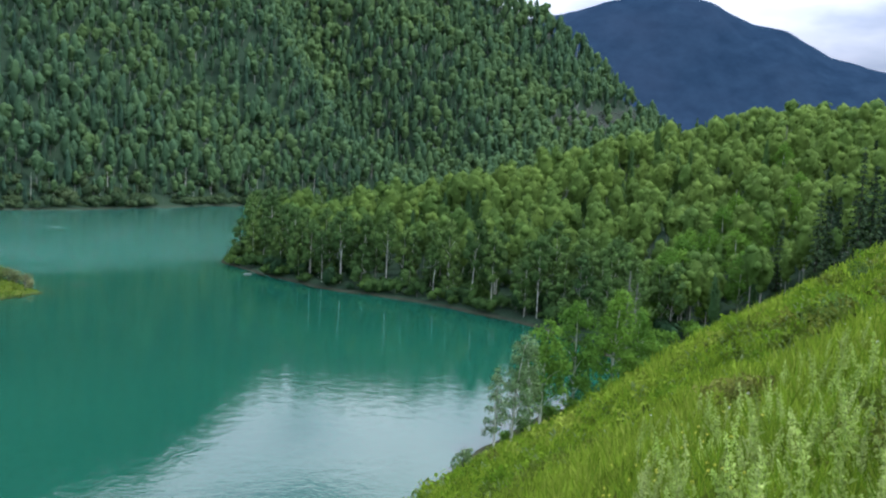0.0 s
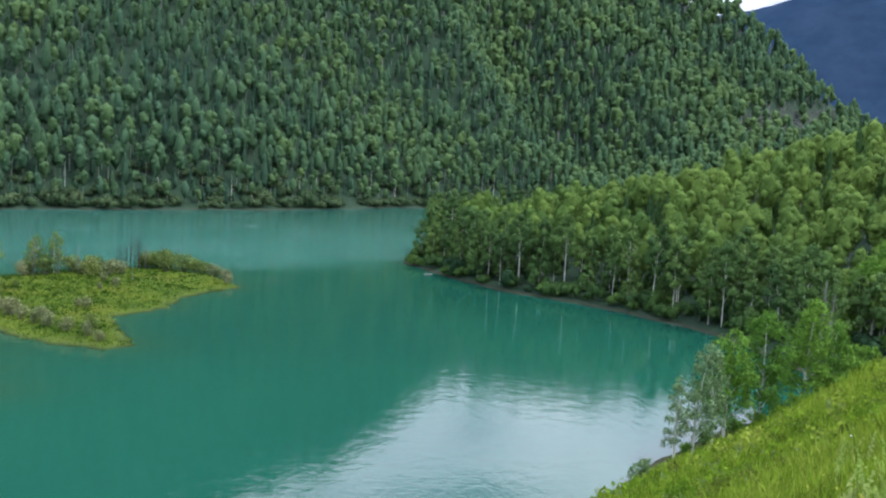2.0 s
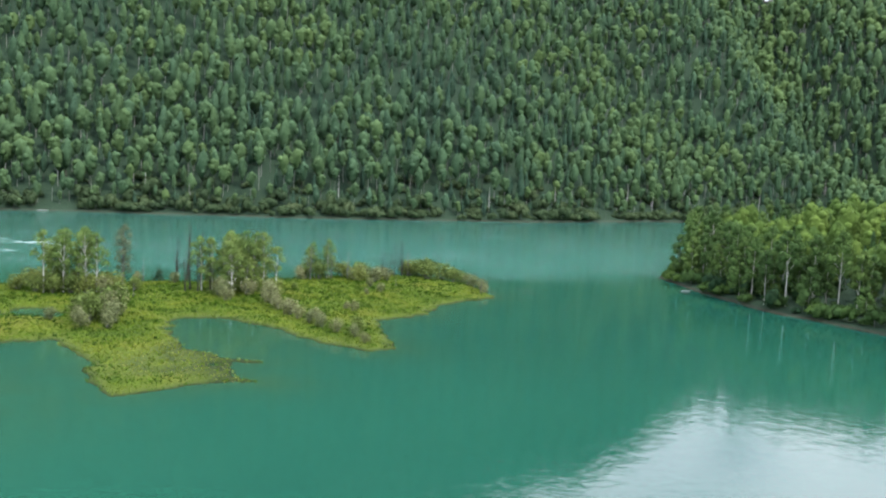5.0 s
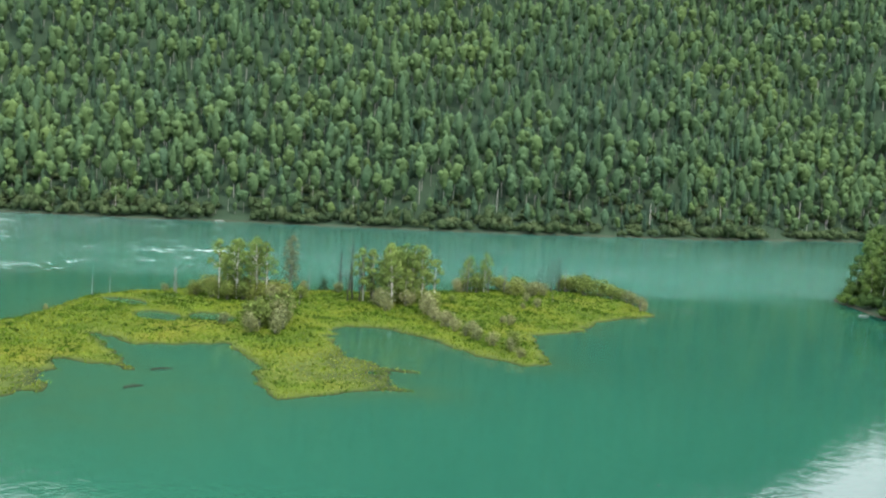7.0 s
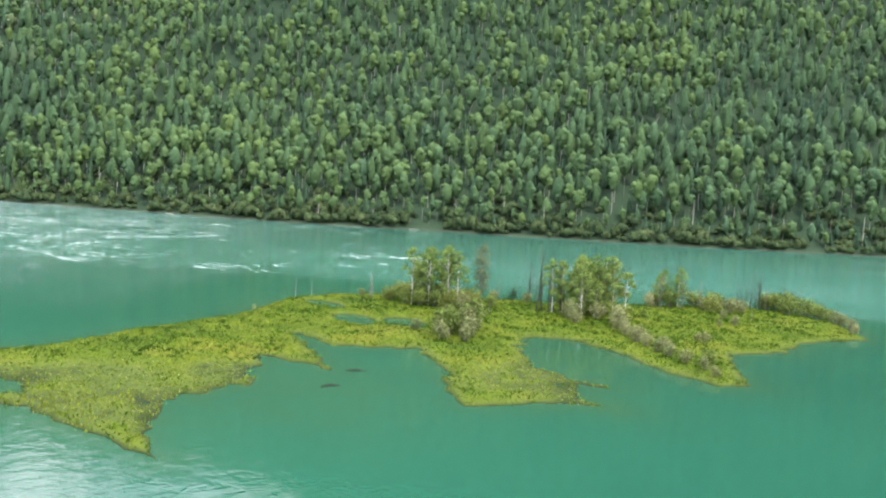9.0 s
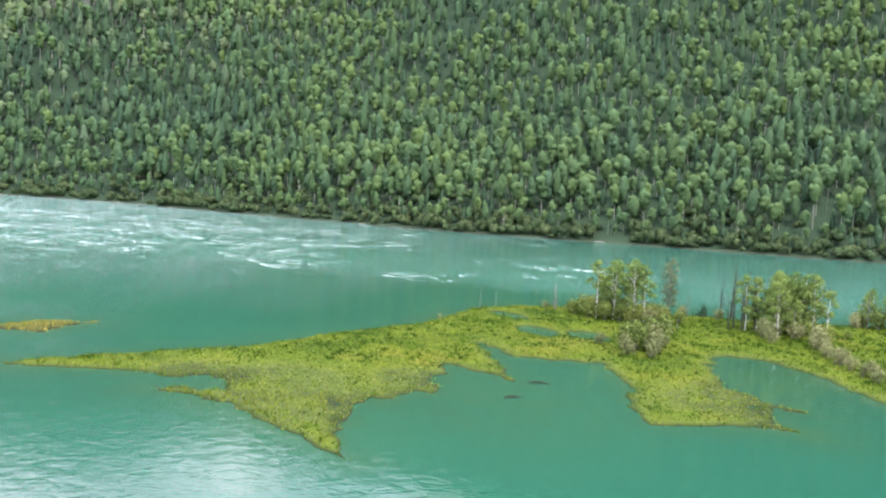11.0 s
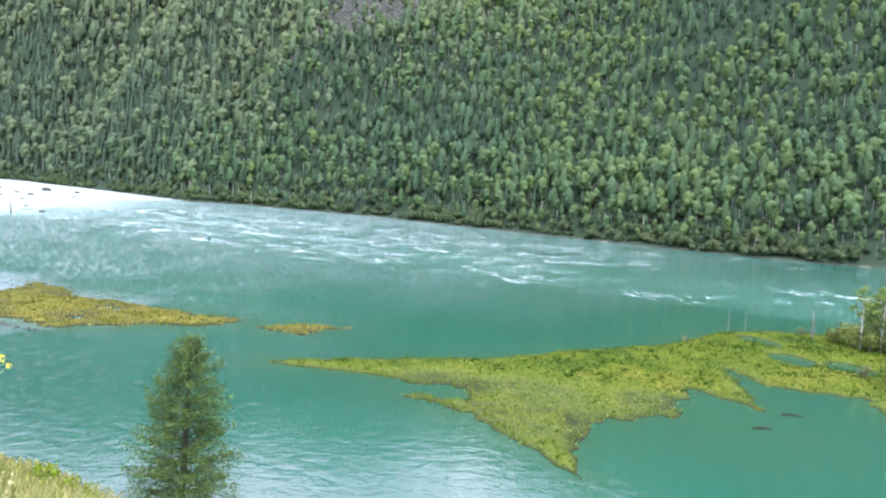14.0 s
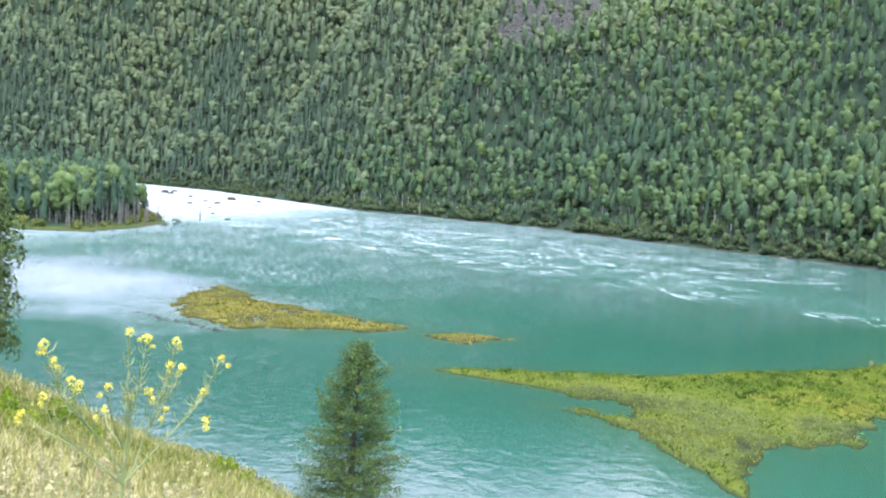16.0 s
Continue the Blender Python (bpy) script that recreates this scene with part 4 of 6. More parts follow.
# ---------------------------------------------------------------- the marshy islands
BACK = [(-135, 3), (-137, 22), (-138, 42), (-148, 74), (-160, 92), (-165, 108), (-160, 121), (-147, 136), (-137, 148), (-129, 163), (-122, 177),
        (-115, 189), (-103, 194), (-91, 191), (-79, 178)]
FRONT = [(-82, 160), (-79, 148), (-83, 137), (-76, 127), (-68, 119), (-70, 114), (-80, 115), (-90, 118), (-103, 121), (-111, 116), (-105, 108),
         (-93, 99), (-79, 100), (-82, 93), (-70, 91), (-76, 86), (-81, 74), (-89, 79), (-104, 88), (-111, 90), (-119, 79), (-130, 79), (-120, 76),
         (-105, 70), (-118, 66), (-101, 55), (-106, 54), (-98, 48), (-104, 47), (-90, 37), (-82, 35), (-98, 30), (-108, 27), (-116, 21), (-113, 30),
         (-120, 32), (-129, 14)]
ISLET = [(-170, 3), (-184, -16), (-199, -30), (-217, -43), (-198, -47), (-180, -46), (-166, -38), (-160, -28), (-163, -7)]
BAR = [(-163, 5), (-167, 12), (-163, 21), (-157, 12)]
POOLS = [(-153, 100, 5.0, 2.6), (-137, 96, 5.5, 3.2), (-130, 102, 4.5, 3.4)]
WET = [(-196, -37, 5), (-181, -22, 4), (-206, -43, 4), (-172, -28, 5), (-84, 96, 13), (-111, 57, 6), (-100, 42, 9), (-112, 38, 12), (-120, 30, 9)]


def island_height(x, y, rim, crown, creek=0.0):
    d = within(x, y, rim) + 1.3 * value_noise(x, y, 7) + 1.0 * value_noise(x, y, 2.4, 2) - 2.6 * creek * smooth(1 - np.abs(value_noise(x + 9, y, 13, 2)) / 0.16)
    low = np.zeros(x.shape)
    for px, py, a, b in POOLS:
        low = np.maximum(low, smooth(1.9 - 1.1 * np.hypot((x - px) / a, (y - py) / b) + 0.35 * value_noise(x, y, 3)))
    wet = np.zeros(x.shape)
    for px, py, q in WET:
        wet = np.maximum(wet, smooth(1.6 - np.hypot(x - px, y - py) / q))
    d = d + wet * (2.8 * value_noise(x + 40, y, 5.0, 3) - 0.15)
    z = crown * (1 - np.exp(-np.maximum(d, 0) / (2.4 + 1.6 * value_noise(x, y, 11)))) * (1 - 0.72 * wet) + (0.22 * value_noise(x, y, 3.4, 3) + 0.10 * wet * value_noise(x, y, 2.6)) * smooth(d / 2.5)
    z = np.where(d > 0, z, np.maximum(0.35 * d, -1.2))
    return np.where(low > 0, z * (1 - low) - 0.35 * low, z), d, wet


def island(name, rim, crown, step, label, seed, soil, grass, creek=0.0):
    rng = np.random.RandomState(seed)
    p = np.array(rim)
    xs = np.arange(p[:, 0].min() - 4, p[:, 0].max() + 4, step)
    ys = np.arange(p[:, 1].min() - 4, p[:, 1].max() + 4, step)
    X, Y = np.meshgrid(xs, ys, indexing="ij")
    Z, D, _ = island_height(X, Y, rim, crown, creek)
    f = grid_faces(len(xs), len(ys))[:, ::-1]
    f = f[(D.ravel()[f] > -3).any(1)]
    used = np.unique(f)
    back = np.zeros(X.size, int)
    back[used] = np.arange(len(used))
    v = np.stack([X, Y, Z], -1).reshape(-1, 3)[used]
    tagged(new(name, mesh_of(name, v, back[f], [soil], smooth_faces=True)), label, "island", kind="structure")
    # sedge tufts
    x, y = scatter(rng, (xs[0], ys[0], xs[-1], ys[-1]), 0.62)
    z, d, wet = island_height(x, y, rim, crown, creek)
    keep = (d > 0.12) & (z > 0.0) & (rng.rand(len(x)) < 0.85 - 0.15 * wet)
    x, y, z, wet = x[keep], y[keep], z[keep], wet[keep]
    k = len(x)
    patch = value_noise(x, y, 16, 3)
    hump = value_noise(x, y, 3.4, 2)
    B = Bits()
    for q in range(3):
        c = np.column_stack([x + rng.uniform(-.45, .45, k), y + rng.uniform(-.45, .45, k), z - 0.02])
        blades(B, c, (0.28 + 0.12 * patch) * (1 + 0.9 * np.clip(hump, 0, 1)), 0.22, rng, 0.55)
    v, f, m = B.done()
    tint = np.repeat(np.tile(np.clip(0.60 + 0.45 * patch - 0.55 * hump + 0.17 * rng.randn(k) - 0.15 * (z > 0.9 * crown) + 0.15 * wet, 0, 1), 3), 3)
    tagged(new("sedge", mesh_of("sedge", v, f, [grass], tint=("tint", tint))), "bright green sedge tussocks covering the island", "grass", kind="stuff")
    # bleached straw among the sedge of the wet ground
    x, y = scatter(rng, (xs[0], ys[0], xs[-1], ys[-1]), 0.95)
    z, d, wet = island_height(x, y, rim, crown, creek)
    keep = (d > 0.1) & (z > 0.0) & (rng.rand(len(x)) < 0.75 * smooth((wet - 0.1) / 0.4))
    x, y, z = x[keep], y[keep], z[keep]
    k = len(x)
    if k:
        B = Bits()
        for q in range(2):
            blades(B, np.column_stack([x + 0.2 * rng.randn(k), y + 0.2 * rng.randn(k), z - 0.02]), 0.26, 0.15, rng, 0.7)
        v, f, m = B.done()
        tagged(new("straw", mesh_of("straw", v, f, [DRY], tint=("tint", np.repeat(np.tile(np.clip(0.06 + 0.10 * rng.randn(k), 0, 1), 2), 3)))), "bleached straw stems among the wet sedge", "grass", kind="stuff")
    # darker rush clumps, thickest along the higher back of the island
    x, y = scatter(rng, (xs[0], ys[0], xs[-1], ys[-1]), 1.7)
    z, d, wet = island_height(x, y, rim, crown, creek)
    keep = (d > 1.0) & (z > 0.25 * crown) & (rng.rand(len(x)) < 0.05 + 0.26 * smooth((z / crown - 0.6) / 0.35) * (value_noise(x, y, 12, 2) > -0.25)) & (wet < 0.4)
    x, y, z = x[keep], y[keep], z[keep]
    k = len(x)
    if k:
        B = Bits()
        for q in range(12):
            c = np.column_stack([x + 0.24 * rng.randn(k), y + 0.24 * rng.randn(k), z - 0.02])
            blades(B, c, 0.52, 0.20, rng, 0.5)
        v, f, m = B.done()
        tagged(new("rushes", mesh_of("rushes", v, f, [grass], tint=("tint", np.repeat(np.tile(np.clip(0.16 + 0.09 * rng.randn(k), 0, 1), 12), 3)))), "dark green rush clumps dotting the sedge", "grass", kind="stuff")


def build_water():
    az = np.linspace(0, 2 * math.pi, 361)[:-1]
    r = np.concatenate([[0.0, 40], np.arange(80, 262, 2.6), [300, 480, 1000, 2500, 4700]])
    A, Rr = np.meshgrid(az, r, indexing="ij")
    x, y = np.sin(A) * Rr, np.cos(A) * Rr
    d = np.maximum(np.maximum(within(x, y, BACK + FRONT), within(x, y, ISLET)), within(x, y, BAR))
    near = np.exp(-np.maximum(-d, 0) / 4.5)
    for px, py, q in ((-100, 60, 26), (-95, 108, 18), (-105, 40, 16)):
        near = np.maximum(near, 0.8 * np.exp(-((x - px) ** 2 + (y - py) ** 2) / q ** 2))
    me = mesh_of("water", np.stack([x, y, 0 * x], -1).reshape(-1, 3), grid_faces(len(az), len(r), True)[:, ::-1], [WATER], tint=("shallow", (0.8 * near).ravel()), smooth_faces=True)
    tagged(new("water", me), "milky turquoise lake water with soft ripples", "water", kind="structure")


build_water()
SEDGE = foliage("sedge_blades", (0.020, 0.064, 0.008), (0.074, 0.146, 0.012), (0.170, 0.222, 0.030), thin=0.35)
STRAW_SEDGE = foliage("straw_sedge_blades", (0.080, 0.105, 0.018), (0.190, 0.205, 0.030), (0.300, 0.285, 0.060), thin=0.35)
STRAW_MARSH = make_marsh("straw_marsh", ((0.055, 0.074, 0.013), (0.130, 0.145, 0.022), (0.200, 0.195, 0.040)), ((0.014, 0.022, 0.010), (0.036, 0.05, 0.014), (0.072, 0.084, 0.018)))
island("marsh_island", BACK + FRONT, 0.75, 0.7, "low marshy island of bright green sedge with ragged inlets", 51, MARSH, SEDGE)
island("marsh_islet", ISLET, 0.42, 0.7, "small yellow-green marshy islet in the current", 52, STRAW_MARSH, STRAW_SEDGE, 1.0)
island("sedge_bar", BAR, 0.45, 0.5, "tiny low sedge bar beside the islet", 53, STRAW_MARSH, STRAW_SEDGE)


def ground_at(x, y):
    x, y = np.array([float(x)]), np.array([float(y)])
    return float(max(land(x, y)[0], island_height(x, y, BACK + FRONT, 0.75)[0][0], 0.0))


def stand(ob, x, y, turn=0.0, g=1.0, sink=0.12):
    ob.matrix_basis = pose(x, y, ground_at(x, y) - sink, 0, 0, turn)
    ob.scale = (g, g, g)
    return ob


def snag(rng, height, wood, label, stubs=9, stout=1.0):
    """A dead standing trunk with broken stubs of branches."""
    T, S = Bits(), Bits()
    lean = rng.randn(2) * 0.025 * height
    us = np.linspace(0, 1, 5)
    pts = [np.array([lean[0] * u, lean[1] * u, height * u]) + (rng.randn(3) * 0.04 if 0 < u < 1 else 0) for u in us]
    T.tube(pts, [(0.015 * height * (1.15 - u) + 0.05) * stout for u in us], 5)
    for k in range(stubs):
        u = rng.uniform(0.25, 0.97)
        a = np.array([lean[0] * u, lean[1] * u, height * u])
        t = rng.rand() * 6.28
        q = rng.uniform(0.07, 0.17) * height * (1.15 - u)
        S.tube([a, a + [math.cos(t) * q, math.sin(t) * q, rng.uniform(-0.3, 0.25) * q]], [0.04, 0.02], 3)
    ob = thing("dead_tree", label, "dead tree", "dead trees on the island")
    v, f, _ = T.done()
    part("trunk", mesh_of("trunk", v, f, [wood], smooth_faces=True), ob)
    v, f, _ = S.done()
    part("twiggy_crown", mesh_of("twiggy_crown", v, f, [wood]), ob)["kind"] = "stuff"
    return ob


def make_shrub(label, protos, leaf, group):
    trunk, crown = protos
    ob = thing("willow_shrub", label, "shrub", group)
    part("woody_base", mesh_of("woody_base", trunk[0], trunk[1], [BARK_GREY]), ob)
    part("foliage", mesh_of("foliage", crown[0], crown[1], [leaf]), ob)
    return ob


def dress_island():
    rng = np.random.RandomState(61)
    bg = "birches on the island"
    birch = [make_tree("birch_tree", "slim birch with pale leaning trunk on the marshy island", broadleaf(rng, h, w, b, n, 0.21, 11, 9, lean=l), BARK_WHITE, LEAF_ISLE, bg)
             for h, w, b, n, l in ((12.5, 4.6, 0.38, 900, 0.07), (11.5, 4.2, 0.32, 900, 0.09), (10.5, 4.6, 0.16, 1100, 0.04), (12.0, 5.0, 0.12, 1300, 0.04))]
    for k, (q, x, y, g) in enumerate(((0, -143.5, 114.5, 0.95), (1, -140.5, 116.5, 1.0), (0, -138, 119.5, 1.02), (1, -137.2, 121.5, 1.0), (2, -141, 117.5, 0.75), (1, -139.5, 121, 0.9),
                                      (3, -118, 138, 0.86), (2, -120.5, 142, 1.0), (3, -122, 145.5, 1.0), (2, -119, 145, 0.95), (3, -124, 148, 0.9), (2, -117, 141, 0.7), (3, -121, 149, 0.85),
                                      (2, -121, 170, 0.78), (2, -119, 173, 0.62), (3, -119.5, 140, 1.0), (3, -123, 143, 1.0), (2, -121, 138.5, 0.85), (3, -117.5, 144, 0.85), (1, -121.5, 141, 1.05), (2, -122, 168.5, 0.7), (1, -144.5, 119, 1.0), (0, -146, 121, 0.95), (1, -142, 122, 1.0), (2, -145, 118, 0.8), (3, -116.5, 146, 1.0), (3, -118.5, 144.5, 1.0), (2, -124, 139, 1.0), (3, -125.5, 137.5, 0.9), (1, -114.5, 147.5, 0.8), (3, -118.5, 171.5, 0.75), (2, -143, 116, 0.7), (2, -138.5, 118.5, 0.75))):
        ob = birch[q] if k in (0, 1, 4, 6) else copy_thing(birch[q], pose(0, 0, 0))
        stand(ob, x, y, 77 * k, g)
    stand(make_tree("poplar_tree", "slender pale-leaved poplar on the marshy island", broadleaf(rng, 12.6, 4.2, 0.10, 1100, 0.22, 16, 10), BARK_GREY,
                    foliage("poplar_leaves", (0.124, 0.1674, 0.0868), (0.1488, 0.186, 0.1054), (0.1736, 0.2046, 0.124), joined=False)), -141, 131.5, 30)
    stand(make_tree("spruce_tree", "small dark spruce at the island's far edge", conifer(rng, 3.4, 4.0, 0.02, 300, 0.3, 7, power=0.5), BARK_DARK, LEAF_SPRUCE), -141.5, 142, 0)
    dead = [snag(rng, h, BARK_DARK if h > 8 else BARK_GREY, "bare grey dead trunk standing on the island", n) for h, n in ((12.2, 90), (11.0, 80), (6.5, 34), (4.5, 16))]
    seen = set()
    for k, (q, x, y, g) in enumerate(((0, -136.5, 145, 1.0), (1, -135, 147.5, 1.0), (0, -125, 136, 0.7), (1, -124, 138.5, 0.78), (1, -126.5, 134, 0.62), (2, -114.5, 174, 1.0), (2, -117, 171, 0.95),
                                      (1, -112, 189, 0.72), (0, -110.5, 190.5, 0.6), (1, -113.5, 188, 0.62), (0, -109, 190, 0.66), (1, -104, 192, 0.62), (2, -156, 113, 0.9), (3, -163.5, 99, 1.0),
                                      (3, -162, 102, 0.8), (2, -150, 122, 0.6), (2, -147, 127, 0.75), (2, -142, 138, 0.8), (3, -82, 178, 0.7), (3, -145, 131, 0.9), (3, -132, 150, 1.0),
                                      (2, -128, 122, 0.45), (3, -99, 170, 0.6), (0, -126, 138, 0.8), (1, -127.5, 136.5, 0.85), (0, -123, 141, 0.72), (1, -138, 143.5, 0.9), (0, -134, 148.5, 0.8), (1, -109, 186, 0.75), (0, -108, 188, 0.68),
                                      (1, -110, 184, 0.6), (2, -107, 189, 0.9), (1, -101, 193.5, 0.55), (2, -120, 167, 1.1), (2, -121.5, 169, 1.2), (2, -154, 112, 0.8), (2, -148, 120, 0.9), (2, -147, 123, 1.0), (2, -145, 127.5, 0.8), (3, -144, 134, 1.0))):
        ob = dead[q] if q not in seen else copy_thing(dead[q], pose(0, 0, 0))
        seen.add(q)
        stand(ob, x, y, 53 * k, g)
    green = make_shrub("rounded green willow shrub on the marshy island", shrub(rng, 3.4, 4.2, 620, 0.20, 9), LEAF_SHRUB, "shrubs on the island")
    grey = make_shrub("grey-leaved willow shrub at the island's edge", shrub(rng, 3.2, 3.6, 560, 0.17, 9), LEAF_GREY, "shrubs on the island")
    spots = ((0, -116, 101, 1.6), (1, -115, 105, 1.5), (1, -113, 97, 1.1), (0, -117, 107, 1.7), (1, -109.5, 99, 0.95), (1, -119, 110, 1.4), (0, -143, 118, 1.3), (0, -147, 117, 1.2), (0, -150, 114, 1.0),
             (1, -113.5, 131, 0.9), (1, -110, 139, 1.2), (0, -112, 143, 1.2), (1, -106, 135, 1.0), (1, -103, 133, 0.9), (1, -97, 129, 0.9), (1, -93, 126, 0.8), (1, -89, 124, 0.8), (1, -85, 122, 0.75),
             (1, -81, 121, 0.8), (1, -77, 120, 0.75), (1, -74, 118, 0.6), (0, -104, 193, 1.5), (0, -99, 192, 1.4), (0, -101, 188, 1.3), (0, -95, 190, 1.2), (0, -108, 191, 1.1), (1, -90, 188, 1.0),
             (1, -85, 184, 0.9), (1, -82, 180, 0.7), (0, -117, 175, 1.2), (0, -114, 178, 1.2), (0, -122, 168, 1.1), (1, -112, 176, 1.1), (1, -110, 180, 1.0), (1, -108, 177, 0.8), (0, -116, 183, 1.0),
             (1, -103, 166, 0.7), (1, -99, 158, 0.5), (0, -125, 152, 1.2), (0, -122, 150, 1.3), (1, -119, 135, 1.2), (0, -136, 124, 1.3), (0, -134, 128, 0.9), (1, -153.5, 84, 0.4), (1, -158, 112, 0.6),
             (0, -113, 152, 0.5), (1, -92, 140, 0.5), (1, -121, 98, 0.7), (0, -141.5, 115, 1.2), (0, -139, 117, 1.1), (0, -137, 119, 1.2), (1, -135.5, 121, 1.1), (0, -145, 114, 1.1), (0, -118, 143, 1.2), (0, -120, 140, 1.1), (1, -123, 143, 1.0),
             (0, -142, 121, 1.3), (0, -144, 125, 1.0), (1, -139, 127, 0.8), (1, -96, 128, 1.0), (1, -101, 131, 0.9), (1, -88, 125, 0.9), (1, -90, 139, 0.7), (0, -79, 124, 0.8), (1, -98, 162, 0.7), (1, -116, 134, 1.2), (0, -125, 155, 1.2), (1, -107, 136, 1.3),
             (1, -115, 139, 1.1), (0, -110, 172, 1.1), (1, -107, 174, 1.1), (1, -106, 178, 1.0), (0, -107, 190, 1.3), (0, -104, 191, 1.4), (0, -93, 191, 1.0), (1, -88, 187, 0.9), (1, -112, 173, 1.0), (0, -119, 169, 1.3), (1, -122, 166, 1.1),
             (0, -151, 118, 1.2), (1, -149, 121, 1.1), (1, -146, 124, 1.2), (0, -143, 128, 1.0), (1, -112, 103, 1.2), (1, -117, 100, 1.1), (0, -128, 111, 0.7), (1, -124, 112, 0.9), (1, -140, 134, 0.9), (1, -136, 141, 0.8), (0, -131, 146, 0.9))
    first = {}
    for k, (q, x, y, g) in enumerate(spots):
        src = (green, grey)[q]
        ob = src if q not in first else copy_thing(src, pose(0, 0, 0))
        first[q] = 1
        stand(ob, x, y, 61 * k, g)
    # sunken logs off the inlet
    for x, y, n, turn in ((-97.5, 65, 2.6, 75), (-103, 73, 3.0, 60)):
        B = Bits()
        B.tube([(-n / 2, 0, 0), (0, 0.2, 0.05), (n / 2, 0, -0.05)], [0.22, 0.26, 0.12], 6)
        v, f, _ = B.done()
        ob = tagged(new("log", mesh_of("log", v, f, [WETWOOD], smooth_faces=True)), "dark waterlogged log lying in the shallows", "log", "logs in the inlet")
        ob.matrix_basis = pose(x, y, 0.02, 0, 0, turn)


dress_island()


# ---------------------------------------------------------------- trees on the near shore and hillside
def larch(rng, height, width):
    """An open-grown larch: a clear dark trunk and level boughs that carry flat, loose pads of needles."""
    B, T = Bits(), Bits()
    lean = 0.03
    axis = lambda z: np.array([lean * z, 0, z])
    T.tube([axis(0), axis(height * 0.5), axis(height * 0.985)], [0.20, 0.13, 0.02], 8)
    for k in range(300):
        v = (k + rng.rand()) / 300
        z = height * (0.04 + 0.95 * v)
        reach = width * 0.5 * (1 - v) ** 0.55 + 0.06
        t = 2.4 * k + rng.rand()
        out, side = np.array([math.cos(t), math.sin(t), 0]), np.array([-math.sin(t), math.cos(t), 0])
        n = reach * rng.uniform(0.62, 1.04)
        rise = 0.02 + 0.55 * v ** 1.5 + rng.uniform(-0.30, 0.26)
        tip = axis(z) + out * n + np.array([0, 0, rise * n])
        T.tube([axis(z), (axis(z) + tip) / 2 - [0, 0, 0.05 * n], tip], [0.026, 0.016, 0.007], 3)
        m = int(14 + 46 * n)
        u = rng.uniform(0.30, 1.03, m)
        c = axis(z) + np.outer(u, tip - axis(z)) - np.outer(0.2 * u * (1 - u) * n + rng.randn(m) * 0.13 + 0.05, [0, 0, 1]) + np.outer(rng.randn(m) * (0.08 + 0.20 * n * u * (1.25 - u)), side)
        B.sprays(c, rng.randn(m, 3) + [0, 0, 0.5], 0.046, rng, 0.5, 1.7)
    return T.done(), B.done()


